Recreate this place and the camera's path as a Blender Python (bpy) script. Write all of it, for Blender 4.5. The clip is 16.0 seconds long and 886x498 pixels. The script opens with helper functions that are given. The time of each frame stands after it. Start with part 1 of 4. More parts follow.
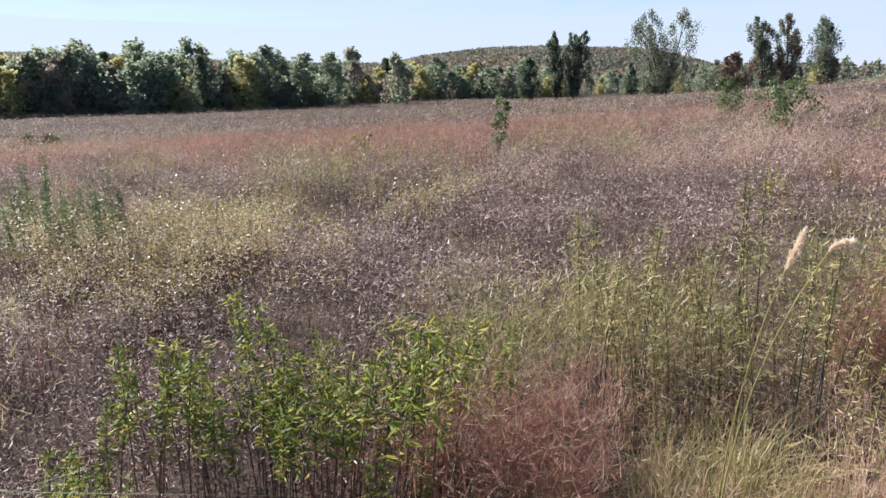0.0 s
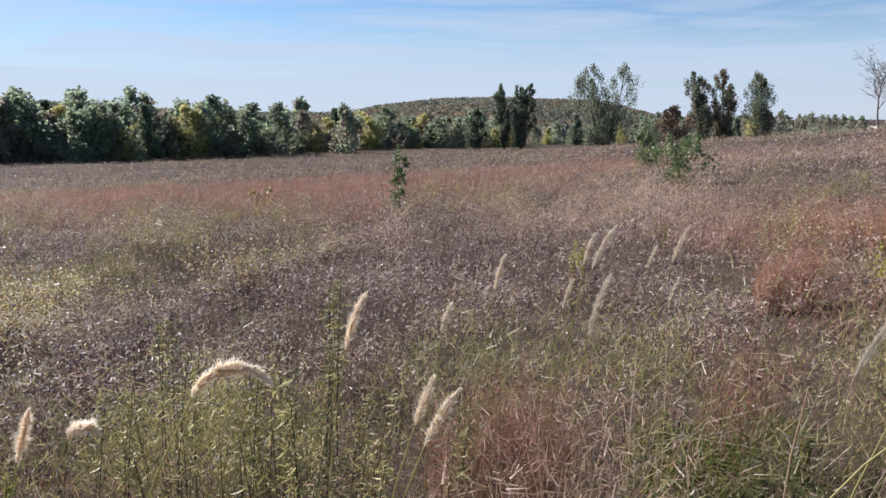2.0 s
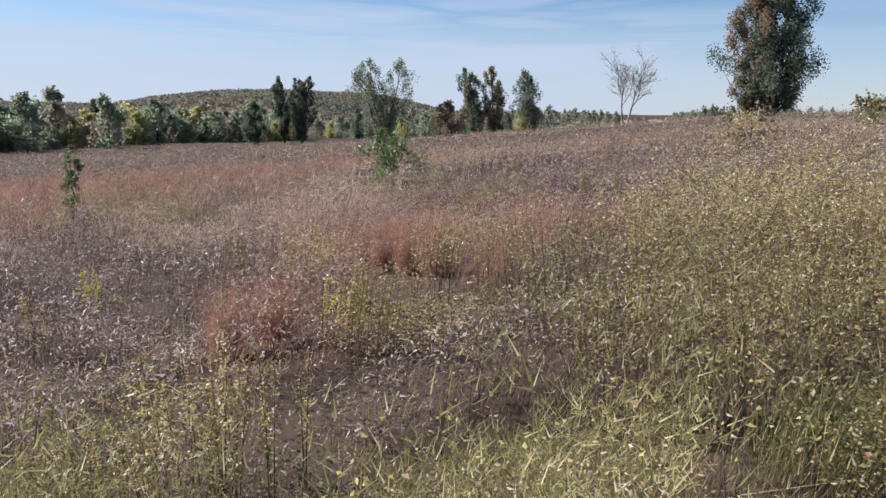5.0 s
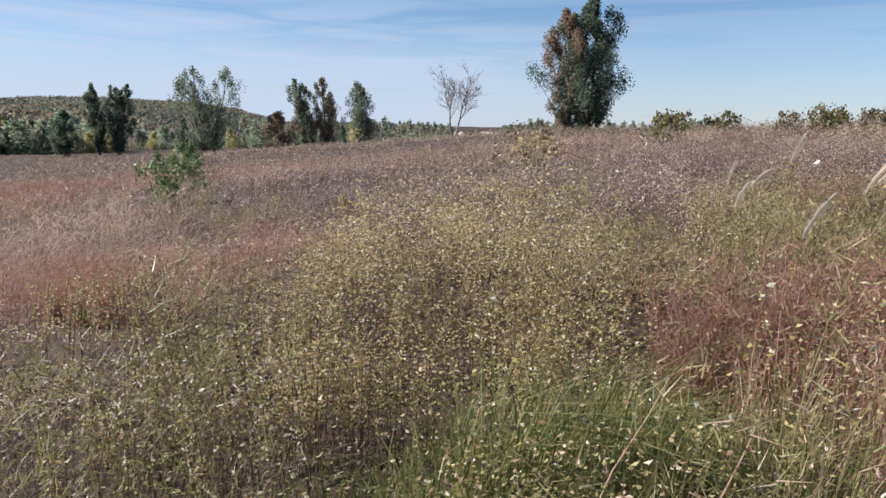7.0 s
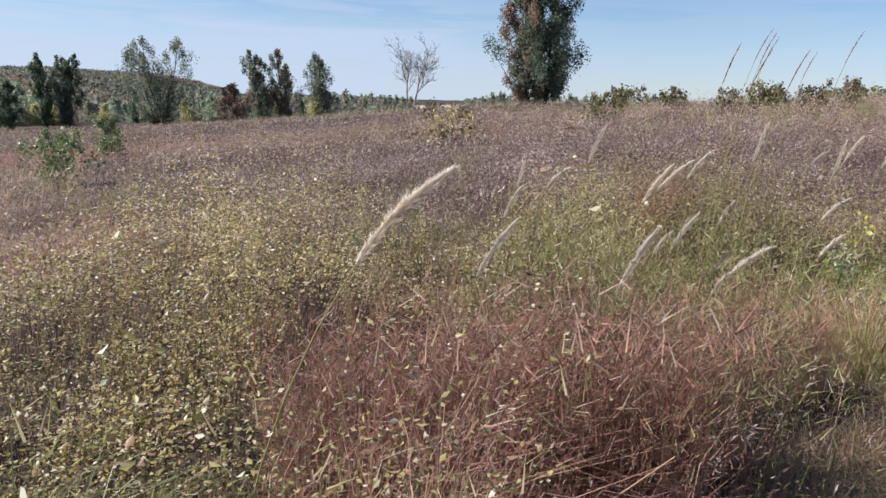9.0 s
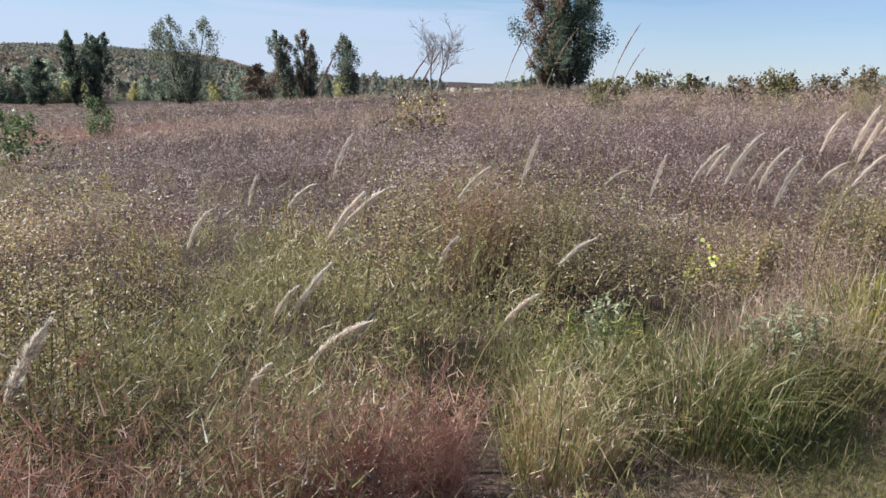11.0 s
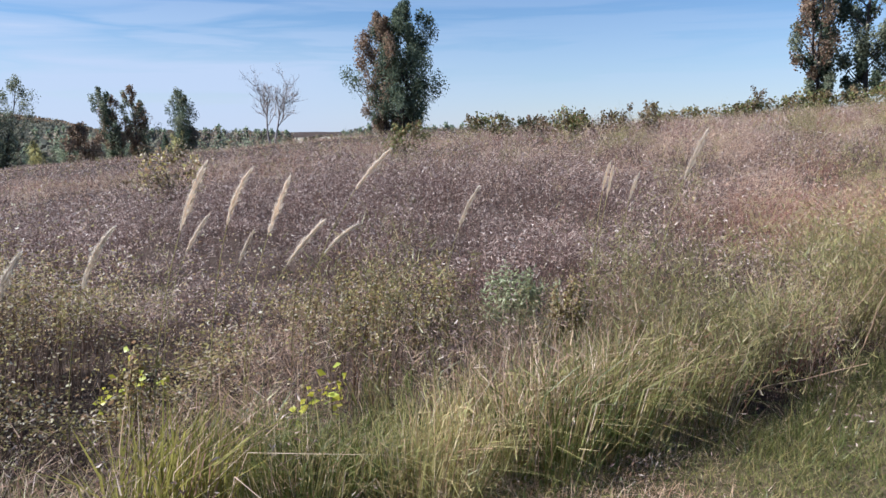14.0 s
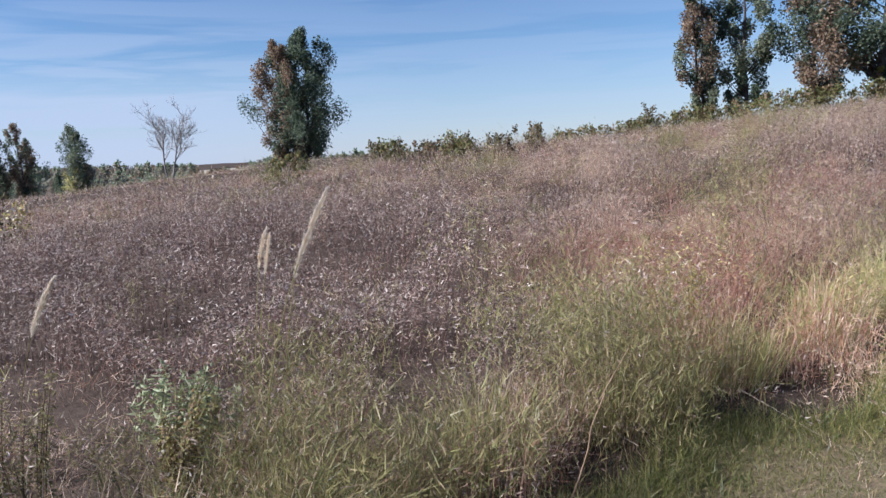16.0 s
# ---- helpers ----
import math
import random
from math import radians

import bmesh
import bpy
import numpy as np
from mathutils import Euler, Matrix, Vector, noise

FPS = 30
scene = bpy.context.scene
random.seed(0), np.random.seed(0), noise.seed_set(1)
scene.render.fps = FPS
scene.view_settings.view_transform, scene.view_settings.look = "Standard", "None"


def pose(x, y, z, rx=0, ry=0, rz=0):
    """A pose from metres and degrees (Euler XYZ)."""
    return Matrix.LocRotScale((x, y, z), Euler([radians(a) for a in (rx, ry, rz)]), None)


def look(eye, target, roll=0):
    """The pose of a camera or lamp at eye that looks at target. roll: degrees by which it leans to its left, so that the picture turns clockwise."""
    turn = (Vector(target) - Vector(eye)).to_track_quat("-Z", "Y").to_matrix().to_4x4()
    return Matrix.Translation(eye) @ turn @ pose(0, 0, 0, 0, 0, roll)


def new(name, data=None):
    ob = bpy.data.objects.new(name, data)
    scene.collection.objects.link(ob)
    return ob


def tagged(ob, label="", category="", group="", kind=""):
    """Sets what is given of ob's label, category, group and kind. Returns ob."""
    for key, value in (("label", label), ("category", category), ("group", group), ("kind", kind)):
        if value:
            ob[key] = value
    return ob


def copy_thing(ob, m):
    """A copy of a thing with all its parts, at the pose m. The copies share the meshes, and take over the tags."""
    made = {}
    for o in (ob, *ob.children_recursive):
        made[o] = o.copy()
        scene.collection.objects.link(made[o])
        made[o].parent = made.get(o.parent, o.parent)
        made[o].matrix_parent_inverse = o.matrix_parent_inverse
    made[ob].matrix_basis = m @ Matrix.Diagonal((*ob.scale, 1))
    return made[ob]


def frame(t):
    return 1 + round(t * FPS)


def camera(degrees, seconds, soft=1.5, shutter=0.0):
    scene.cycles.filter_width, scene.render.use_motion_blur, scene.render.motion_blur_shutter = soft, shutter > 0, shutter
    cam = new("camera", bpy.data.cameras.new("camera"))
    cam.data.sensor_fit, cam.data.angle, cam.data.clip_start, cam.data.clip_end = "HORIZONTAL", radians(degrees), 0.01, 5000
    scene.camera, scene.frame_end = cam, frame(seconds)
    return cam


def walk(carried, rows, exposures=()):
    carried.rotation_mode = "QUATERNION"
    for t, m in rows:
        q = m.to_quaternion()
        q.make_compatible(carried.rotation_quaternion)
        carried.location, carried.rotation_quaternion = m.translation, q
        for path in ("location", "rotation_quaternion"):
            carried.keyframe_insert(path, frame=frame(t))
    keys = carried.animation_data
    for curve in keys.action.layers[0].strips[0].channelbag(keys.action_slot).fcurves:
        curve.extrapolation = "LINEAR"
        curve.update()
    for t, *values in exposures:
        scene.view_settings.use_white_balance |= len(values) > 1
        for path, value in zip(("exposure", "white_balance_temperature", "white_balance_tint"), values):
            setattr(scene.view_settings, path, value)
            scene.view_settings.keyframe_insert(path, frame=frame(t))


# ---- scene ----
cam = camera(61.4, 16.0)
PATH = [
    (0, (0.83, -0.256, 0.759), (0.148, 1.564, 0.287), -0.5),
    (0.5, (1.103, 0.014, 0.804), (0.42, 1.843, 0.37), -0.5),
    (1, (1.467, 0.183, 0.846), (0.793, 2.024, 0.451), -0.5),
    (1.5, (1.817, 0.485, 0.884), (1.181, 2.345, 0.517), -0.2),
    (2, (2.277, 0.706, 0.934), (1.701, 2.59, 0.587), -0.1),
    (2.5, (2.617, 1.036, 0.967), (2.117, 2.944, 0.639), -0.1),
    (3, (3.054, 1.218, 1.018), (2.632, 3.148, 0.704), -0.0),
    (5.5, (5.073, 2.305, 1.12), (5.144, 4.269, 0.751), 0.3),
    (6, (5.411, 2.34, 1.205), (5.59, 4.299, 0.842), 0.2),
    (6.5, (5.808, 2.379, 1.25), (6.091, 4.328, 0.904), 0.4),
    (7, (6.211, 2.58, 1.286), (6.595, 4.514, 0.955), 0.8),
    (7.5, (6.636, 2.66, 1.33), (7.103, 4.577, 1.004), 1.1),
    (8, (7.007, 2.815, 1.351), (7.521, 4.718, 1.009), 1.1),
    (10.5, (9.419, 3.548, 1.558), (9.806, 5.457, 1.104), 1.3),
    (11, (9.904, 3.65, 1.585), (10.301, 5.559, 1.141), 1.9),
    (11.5, (10.388, 3.708, 1.627), (10.82, 5.611, 1.191), 2.1),
    (12, (10.806, 3.766, 1.637), (11.289, 5.658, 1.206), 1.9),
    (12.5, (11.478, 4.015, 1.562), (12.023, 5.892, 1.139), 1.4),
    (13, (11.932, 4.126, 1.571), (12.545, 5.986, 1.168), 0.9),
    (13.5, (12.342, 4.251, 1.612), (13.021, 6.096, 1.244), 0.3),
    (14, (12.786, 4.306, 1.632), (13.538, 6.131, 1.311), -0.7),
    (14.5, (13.094, 4.255, 1.673), (13.916, 6.058, 1.399), -1.5),
    (15, (13.62, 4.517, 1.659), (14.51, 6.292, 1.422), -2.2),
    (15.5, (14.131, 4.7, 1.682), (15.067, 6.452, 1.449), -2.7),
    (16, (14.585, 4.859, 1.724), (15.54, 6.596, 1.459), -3.0),
]
walk(cam, [(t, look(eye, target, roll)) for t, eye, target, roll in PATH],
     [(0, 1.06, 5750, 13), (1.5, 0.82, 5700, 12), (3, 0.73, 5750, 13), (6.5, 0.76, 5700, 12), (11, 0.8, 5550, 12), (14, 0.80, 5400, 13), (16, 0.69, 5350, 14)])

# ---- daylight: afternoon sun ahead and to the left, thin high cloud ----
SUN_AZ, SUN_EL = -74.0, 38.0          # degrees clockwise from +y, degrees up
world = bpy.data.worlds.new("sky")
scene.world = world
world.use_nodes = True
wn, wl = world.node_tree.nodes, world.node_tree.links
wn.clear()
sky = wn.new("ShaderNodeTexSky")
sky.sky_type, sky.sun_disc = "NISHITA", False
sky.sun_elevation, sky.sun_rotation = radians(SUN_EL), radians(SUN_AZ)
sky.altitude, sky.air_density, sky.dust_density, sky.ozone_density = 200, 1.0, 0.05, 3.5
coord = wn.new("ShaderNodeTexCoord")
stretch = wn.new("ShaderNodeMapping")
stretch.inputs["Scale"].default_value = (1.3, 1.3, 17.0)
streaks = wn.new("ShaderNodeTexNoise")
streaks.inputs["Scale"].default_value, streaks.inputs["Detail"].default_value = 2.2, 7.0
streaks.inputs["Distortion"].default_value = 0.4
split = wn.new("ShaderNodeSeparateXYZ")
low = wn.new("ShaderNodeMapRange")
low.inputs[1].default_value, low.inputs[2].default_value = 0.24, 0.08
thin = wn.new("ShaderNodeMapRange")
thin.inputs[1].default_value, thin.inputs[2].default_value = 0.42, 0.55
cover = wn.new("ShaderNodeMath")
cover.operation = "MULTIPLY"
soften = wn.new("ShaderNodeMath")
soften.operation = "MULTIPLY"
soften.inputs[1].default_value = 0.6
haze = wn.new("ShaderNodeMapRange")
haze.inputs[1].default_value, haze.inputs[2].default_value, haze.inputs[4].default_value = 0.225, 0.165, 0.85
side = wn.new("ShaderNodeMapRange")       # the bank of thin cloud lies towards the sun
side.inputs[1].default_value, side.inputs[2].default_value, side.inputs[3].default_value = 0.5, 0.12, 0.5
ragged = wn.new("ShaderNodeMath")
ragged.operation = "MULTIPLY_ADD"
ragged.inputs[1].default_value = 0.22
bank = wn.new("ShaderNodeMath")
bank.operation = "MULTIPLY"
wisps = wn.new("ShaderNodeMath")
wisps.operation = "MULTIPLY"
veil = wn.new("ShaderNodeMath")
veil.operation = "MAXIMUM"
cloud = wn.new("ShaderNodeMixRGB")
cloud.inputs[2].default_value = (6.0, 6.5, 7.2, 1)
back, wout = wn.new("ShaderNodeBackground"), wn.new("ShaderNodeOutputWorld")
back.inputs[1].default_value = 0.061
for a, b in ((coord.outputs["Generated"], stretch.inputs[0]), (stretch.outputs[0], streaks.inputs[0]),
             (coord.outputs["Generated"], split.inputs[0]), (split.outputs[2], low.inputs[0]),
             (streaks.outputs[0], thin.inputs[0]), (low.outputs[0], cover.inputs[0]), (thin.outputs[0], cover.inputs[1]),
             (cover.outputs[0], soften.inputs[0]), (soften.outputs[0], wisps.inputs[0]), (side.outputs[0], wisps.inputs[1]), (wisps.outputs[0], veil.inputs[0]), (streaks.outputs[0], ragged.inputs[0]), (split.outputs[2], ragged.inputs[2]), (ragged.outputs[0], haze.inputs[0]), (split.outputs[0], side.inputs[0]), (haze.outputs[0], bank.inputs[0]), (side.outputs[0], bank.inputs[1]), (bank.outputs[0], veil.inputs[1]), (veil.outputs[0], cloud.inputs[0]), (sky.outputs[0], cloud.inputs[1]),
             (cloud.outputs[0], back.inputs[0]), (back.outputs[0], wout.inputs[0])):
    wl.new(a, b)
sun = new("sun", bpy.data.lights.new("sun", "SUN"))
sun.data.energy, sun.data.angle, sun.data.color = 5.0, radians(0.53), (1.0, 0.93, 0.82)
az, el = radians(SUN_AZ), radians(SUN_EL)
sun_way = Vector((math.sin(az) * math.cos(el), math.cos(az) * math.cos(el), math.sin(el)))
sun.matrix_world = look(sun_way * 60, (0, 0, 0))

rng = np.random.default_rng(11)


# ---- materials ----
def leafy(name, colours, rough=0.6, through_light=0.42, patch=0.25, spec=0.25):
    """Leaf, stalk or bark stuff: each loose piece takes its own tone out of colours; broad patches vary the tone."""
    m = bpy.data.materials.new(name)
    m.use_nodes = True
    n, l = m.node_tree.nodes, m.node_tree.links
    bsdf = n["Principled BSDF"]
    geo, ramp = n.new("ShaderNodeNewGeometry"), n.new("ShaderNodeValToRGB")
    for i, c in enumerate(colours):
        e = ramp.color_ramp.elements[i] if i < 2 else ramp.color_ramp.elements.new(0.5)
        e.position, e.color = i / (len(colours) - 1), (*c, 1)
    ramp.color_ramp.elements[0].position = 0.0
    for i, c in enumerate(colours):
        ramp.color_ramp.elements[i].position = i / (len(colours) - 1)
        ramp.color_ramp.elements[i].color = (*c, 1)
    tex = n.new("ShaderNodeTexNoise")
    tex.inputs["Scale"].default_value, tex.inputs["Detail"].default_value = 0.45, 4.0
    rng_map = n.new("ShaderNodeMapRange")
    rng_map.inputs[1].default_value, rng_map.inputs[2].default_value = 0.3, 0.7
    rng_map.inputs[3].default_value, rng_map.inputs[4].default_value = 1 - patch, 1 + patch
    mul = n.new("ShaderNodeMixRGB")
    mul.blend_type = "MULTIPLY"
    mul.inputs[0].default_value = 1.0
    l.new(geo.outputs["Random Per Island"], ramp.inputs[0])
    l.new(geo.outputs["Position"], tex.inputs[0])
    l.new(tex.outputs[0], rng_map.inputs[0])
    l.new(ramp.outputs[0], mul.inputs[1])
    l.new(rng_map.outputs[0], mul.inputs[2])
    l.new(mul.outputs[0], bsdf.inputs["Base Color"])
    bsdf.inputs["Roughness"].default_value = rough
    bsdf.inputs["Specular IOR Level"].default_value = spec
    if through_light:
        tr, mix = n.new("ShaderNodeBsdfTranslucent"), n.new("ShaderNodeMixShader")
        mix.inputs[0].default_value = through_light
        l.new(mul.outputs[0], tr.inputs[0])
        l.new(bsdf.outputs[0], mix.inputs[1])
        l.new(tr.outputs[0], mix.inputs[2])
        l.new(mix.outputs[0], n["Material Output"].inputs[0])
    return m


def earthy(name, colours, scales=(0.06, 0.9, 14.0), bump=0.6):
    """Ground cover: three scales of mottling between the colours, with relief."""
    m = bpy.data.materials.new(name)
    m.use_nodes = True
    n, l = m.node_tree.nodes, m.node_tree.links
    bsdf = n["Principled BSDF"]
    bsdf.inputs["Roughness"].default_value = 0.95
    bsdf.inputs["Specular IOR Level"].default_value = 0.1
    geo = n.new("ShaderNodeNewGeometry")
    texs = []
    for s in scales:
        t = n.new("ShaderNodeTexNoise")
        t.inputs["Scale"].default_value, t.inputs["Detail"].default_value, t.inputs["Roughness"].default_value = s, 6.0, 0.62
        l.new(geo.outputs["Position"], t.inputs[0])
        texs.append(t)
    add = n.new("ShaderNodeMath")
    add.operation = "ADD"
    l.new(texs[0].outputs[0], add.inputs[0])
    l.new(texs[1].outputs[0], add.inputs[1])
    add2 = n.new("ShaderNodeMath")
    add2.operation = "ADD"
    l.new(add.outputs[0], add2.inputs[0])
    l.new(texs[2].outputs[0], add2.inputs[1])
    spread = n.new("ShaderNodeMapRange")
    spread.inputs[1].default_value, spread.inputs[2].default_value = 1.05, 1.95
    ramp = n.new("ShaderNodeValToRGB")
    while len(ramp.color_ramp.elements) < len(colours):
        ramp.color_ramp.elements.new(0.5)
    for i, c in enumerate(colours):
        ramp.color_ramp.elements[i].position = i / (len(colours) - 1)
        ramp.color_ramp.elements[i].color = (*c, 1)
    l.new(add2.outputs[0], spread.inputs[0])
    l.new(spread.outputs[0], ramp.inputs[0])
    l.new(ramp.outputs[0], bsdf.inputs["Base Color"])
    b = n.new("ShaderNodeBump")
    b.inputs["Strength"].default_value, b.inputs["Distance"].default_value = bump, 0.05
    l.new(texs[2].outputs[0], b.inputs["Height"])
    l.new(b.outputs[0], bsdf.inputs["Normal"])
    return m


GROUND = earthy("prairie_litter", [(0.035, 0.024, 0.018), (0.062, 0.043, 0.032), (0.095, 0.067, 0.049), (0.066, 0.055, 0.031)])
MOWN = earthy("mown_turf", [(0.06, 0.062, 0.026), (0.14, 0.105, 0.06), (0.22, 0.165, 0.10), (0.10, 0.10, 0.038)], (0.5, 2.5, 30.0))
BARK = leafy("bark", [(0.055, 0.045, 0.04), (0.10, 0.085, 0.075)], 0.9, 0.0)
PALE_BARK = leafy("pale_bark", [(0.22, 0.19, 0.17), (0.32, 0.28, 0.26)], 0.9, 0.0)
# tones widened at both ends to put in sunlit glints and shading
PURPLE_LEAF = leafy("withered_purple_leaf", [(0.110, 0.064, 0.052), (0.195, 0.120, 0.096), (0.320, 0.208, 0.167), (0.435, 0.310, 0.241), (0.530, 0.406, 0.322), (0.780, 0.660, 0.560)], 0.45, 0.3, 0.4)
PURPLE_STEM = leafy("purple_stem", [(0.100, 0.055, 0.045), (0.200, 0.118, 0.090)], 0.7, 0.0)
TAN = leafy("dry_straw", [(0.330, 0.194, 0.131), (0.523, 0.338, 0.223), (0.660, 0.466, 0.301), (0.810, 0.640, 0.480)], 0.45, 0.35, 0.35, 0.4)
RUST = leafy("rust_bluestem", [(0.240, 0.102, 0.066), (0.390, 0.185, 0.120), (0.480, 0.280, 0.190), (0.540, 0.390, 0.295)], 0.6, 0.35)
# the last, palest tone paints in glints on sunlit leaves
YELLOW_LEAF = leafy("yellowing_leaf", [(0.130, 0.085, 0.045), (0.260, 0.215, 0.070), (0.460, 0.400, 0.125), (0.660, 0.560, 0.220), (0.420, 0.250, 0.130), (0.520, 0.370, 0.210), (0.900, 0.830, 0.590)], 0.4, 0.42, 0.35, 0.4)
GREEN = leafy("green_blade", [(0.077, 0.100, 0.025), (0.152, 0.173, 0.044), (0.262, 0.247, 0.079), (0.437, 0.338, 0.149)], 0.42, 0.4, 0.3, 0.4)
OLIVE = leafy("olive_forb", [(0.165, 0.160, 0.058), (0.300, 0.288, 0.098), (0.410, 0.350, 0.135), (0.580, 0.440, 0.235)], 0.45, 0.35, 0.4, 0.4)
BROWN_STEM = leafy("brown_stem", [(0.105, 0.066, 0.042), (0.220, 0.145, 0.088)], 0.8, 0.0)
PLUME = leafy("seed_plume", [(0.850, 0.710, 0.540), (0.870, 0.780, 0.640), (0.880, 0.830, 0.740)], 0.8, 0.6)
FORB_LEAF = leafy("fresh_forb_leaf", [(0.09, 0.12, 0.025), (0.17, 0.22, 0.04), (0.30, 0.33, 0.06), (0.58, 0.46, 0.10)], 0.5, 0.4)
OAK_GREEN = leafy("dark_green_foliage", [(0.080, 0.110, 0.078), (0.138, 0.172, 0.108), (0.230, 0.255, 0.150)], 0.55, 0.5)
POPLAR_GREEN = leafy("grey_green_foliage", [(0.115, 0.140, 0.092), (0.205, 0.222, 0.140), (0.340, 0.340, 0.215)], 0.5, 0.5)
RUSSET = leafy("russet_foliage", [(0.165, 0.112, 0.080), (0.280, 0.188, 0.126), (0.410, 0.285, 0.178), (0.220, 0.192, 0.122)], 0.6, 0.42)
GOLD = leafy("golden_foliage", [(0.190, 0.176, 0.048), (0.351, 0.325, 0.081), (0.486, 0.419, 0.108)], 0.55, 0.4)
# woods leaf tones lightened to stand in for the haze over them
HAZED_GREEN = leafy("hazed_green_woods_foliage", [(0.215, 0.270, 0.190), (0.280, 0.330, 0.220), (0.355, 0.390, 0.255), (0.450, 0.455, 0.280)], 0.9, 0.62, 0.25, 0.03)
HAZED_BROWN = leafy("hazed_brown_woods_foliage", [(0.270, 0.230, 0.190), (0.340, 0.285, 0.220), (0.420, 0.340, 0.250), (0.330, 0.305, 0.230)], 0.9, 0.62, 0.25, 0.03)
HAZED_GOLD = leafy("hazed_gold_woods_foliage", [(0.370, 0.355, 0.170), (0.480, 0.440, 0.190), (0.590, 0.520, 0.230)], 0.9, 0.6, 0.25, 0.03)
BRIGHT_YELLOW = leafy("bright_yellow_leaf", [(0.52, 0.46, 0.05), (0.72, 0.66, 0.07), (0.62, 0.68, 0.14)], 0.4, 0.45, 0.1, 0.4)
PALE_LEAF = leafy("pale_green_leaf", [(0.260, 0.300, 0.140), (0.420, 0.450, 0.230), (0.640, 0.640, 0.400)], 0.4, 0.4, 0.2, 0.4)
# hill leaf tones greyed to stand in for distance haze
HILL_GREEN = leafy("far_green_foliage", [(0.135, 0.138, 0.108), (0.185, 0.182, 0.138), (0.240, 0.232, 0.170), (0.290, 0.265, 0.185)], 0.9, 0.5, 0.3, 0.03)
HILL_BROWN = leafy("far_autumn_foliage", [(0.150, 0.122, 0.092), (0.215, 0.165, 0.115), (0.300, 0.220, 0.130), (0.180, 0.165, 0.115)], 0.9, 0.5, 0.3, 0.03)
BUSH_GREEN = leafy("bush_leaf", [(0.068, 0.112, 0.039), (0.121, 0.175, 0.056), (0.197, 0.238, 0.084), (0.333, 0.336, 0.182)], 0.4, 0.35)
BUSH_DULL = leafy("dull_bush_leaf", [(0.081, 0.066, 0.032), (0.154, 0.117, 0.057), (0.243, 0.160, 0.089), (0.178, 0.160, 0.073), (0.405, 0.321, 0.243)], 0.5, 0.35)
BRAMBLE = leafy("bramble_leaf", [(0.098, 0.119, 0.042), (0.182, 0.196, 0.070), (0.280, 0.252, 0.098), (0.280, 0.168, 0.084)], 0.5, 0.35)

# ---- the lie of the land ----
LAND = (0.018, 5.297, -2.021, 0.834, 4.41, -0.145, 1.768, -0.753, 2.244, -3.704)
SWELLS = ((80, 85, 35, -2.45), (54, 140, 40, 3.754), (31, 276, 70, -0.634), (25, -45, 45, -1.589), (8, 5, 7, 0.533), (-3, 12, 8, -0.236), (85, 68, 22, 0.084),
          (-20, 60, 40, 0.662), (120, 135, 35, -1.414), (150, 95, 35, -0.445), (70, 165, 30, -2.997), (-15, 235, 35, -1.411), (160, 160, 40, -4.226), (55, 41, 11, -0.62), (23, 135, 16, -1.2))
RIDGE_AZ = (-180, -75, -50, -40, -30, -25, -22, -18, -12, -7, -4, -1, 12, 40, 80, 180)      # degrees clockwise from +y
RIDGE_UP = (0.5, 1.3, 1.3, 0.95, 0.35, 0.3, 0.95, 1.4, 1.45, 1.3, 0.85, 0.05, 0.0, 0.0, 0.2, 0.5)   # degrees above level
TRACK_X = (-40, -10, 0, 5, 7, 9, 10.8, 12.4, 13.9, 16.1, 18.8, 30, 60)
TRACK_Y = (-19, -4.2, 0.75, 3.3, 3.95, 4.8, 5.8, 6.27, 6.58, 6.82, 6.95, 9.0, 15)         # where the tall growth begins


def smooth(a, b, v):
    k = np.clip((v - a) / (b - a), 0, 1)
    return k * k * (3 - 2 * k)


def land(x, y):
    x, y = np.asarray(x, float), np.asarray(y, float)
    r = np.hypot(x - 7, y - 3)
    k = 1 / np.sqrt(1 + (r / 70) ** 2)
    u, v = (x - 7) * k / 70, (y - 3) * k / 70
    z = sum(c * b for c, b in zip(LAND, (1, u, v, u * u, u * v, v * v, u**3, u * u * v, u * v * v, v**3)))
    for sx, sy, s, h in SWELLS:
        z = z + h * np.exp(-((x - sx) ** 2 + (y - sy) ** 2) / (2 * s * s))
    a = np.degrees(np.arctan2(x - 7, y - 3))
    up = np.interp(a, RIDGE_AZ, RIDGE_UP)
    rise = 1 + 1150 * np.tan(np.radians(up)) - 11
    far = -15 + (rise + 15) * smooth(480, 1150, r) - 20 * smooth(1250, 2000, r)
    far = far + (1 + 3600 * np.tan(np.radians(0.04 + 0.31 * smooth(-2, -12, a) + 0.08 * np.sin(a / 9))) + 5) * smooth(2300, 3600, r)
    far = far + 3 * np.sin(x / 61) * np.sin(y / 83) * smooth(400, 900, r)
    w = smooth(235, 420, r)
    return z * (1 - w) + far * w


def track_edge(x):
    return np.interp(x, TRACK_X, TRACK_Y) + 0.17 * np.sin(x * 2.3) + 0.13 * np.sin(x * 5.1 + 1)


LATTICE = rng.random((256, 256))


def value_noise(x, y):
    """Smooth noise, 0 to 1, of unit cell."""
    xi, yi = np.floor(x).astype(int), np.floor(y).astype(int)
    fx, fy = x - xi, y - yi
    fx, fy = fx * fx * (3 - 2 * fx), fy * fy * (3 - 2 * fy)
    g = lambda i, j: LATTICE[(xi + i) % 256, (yi + j) % 256]
    return (g(0, 0) * (1 - fx) + g(1, 0) * fx) * (1 - fy) + (g(0, 1) * (1 - fx) + g(1, 1) * fx) * fy


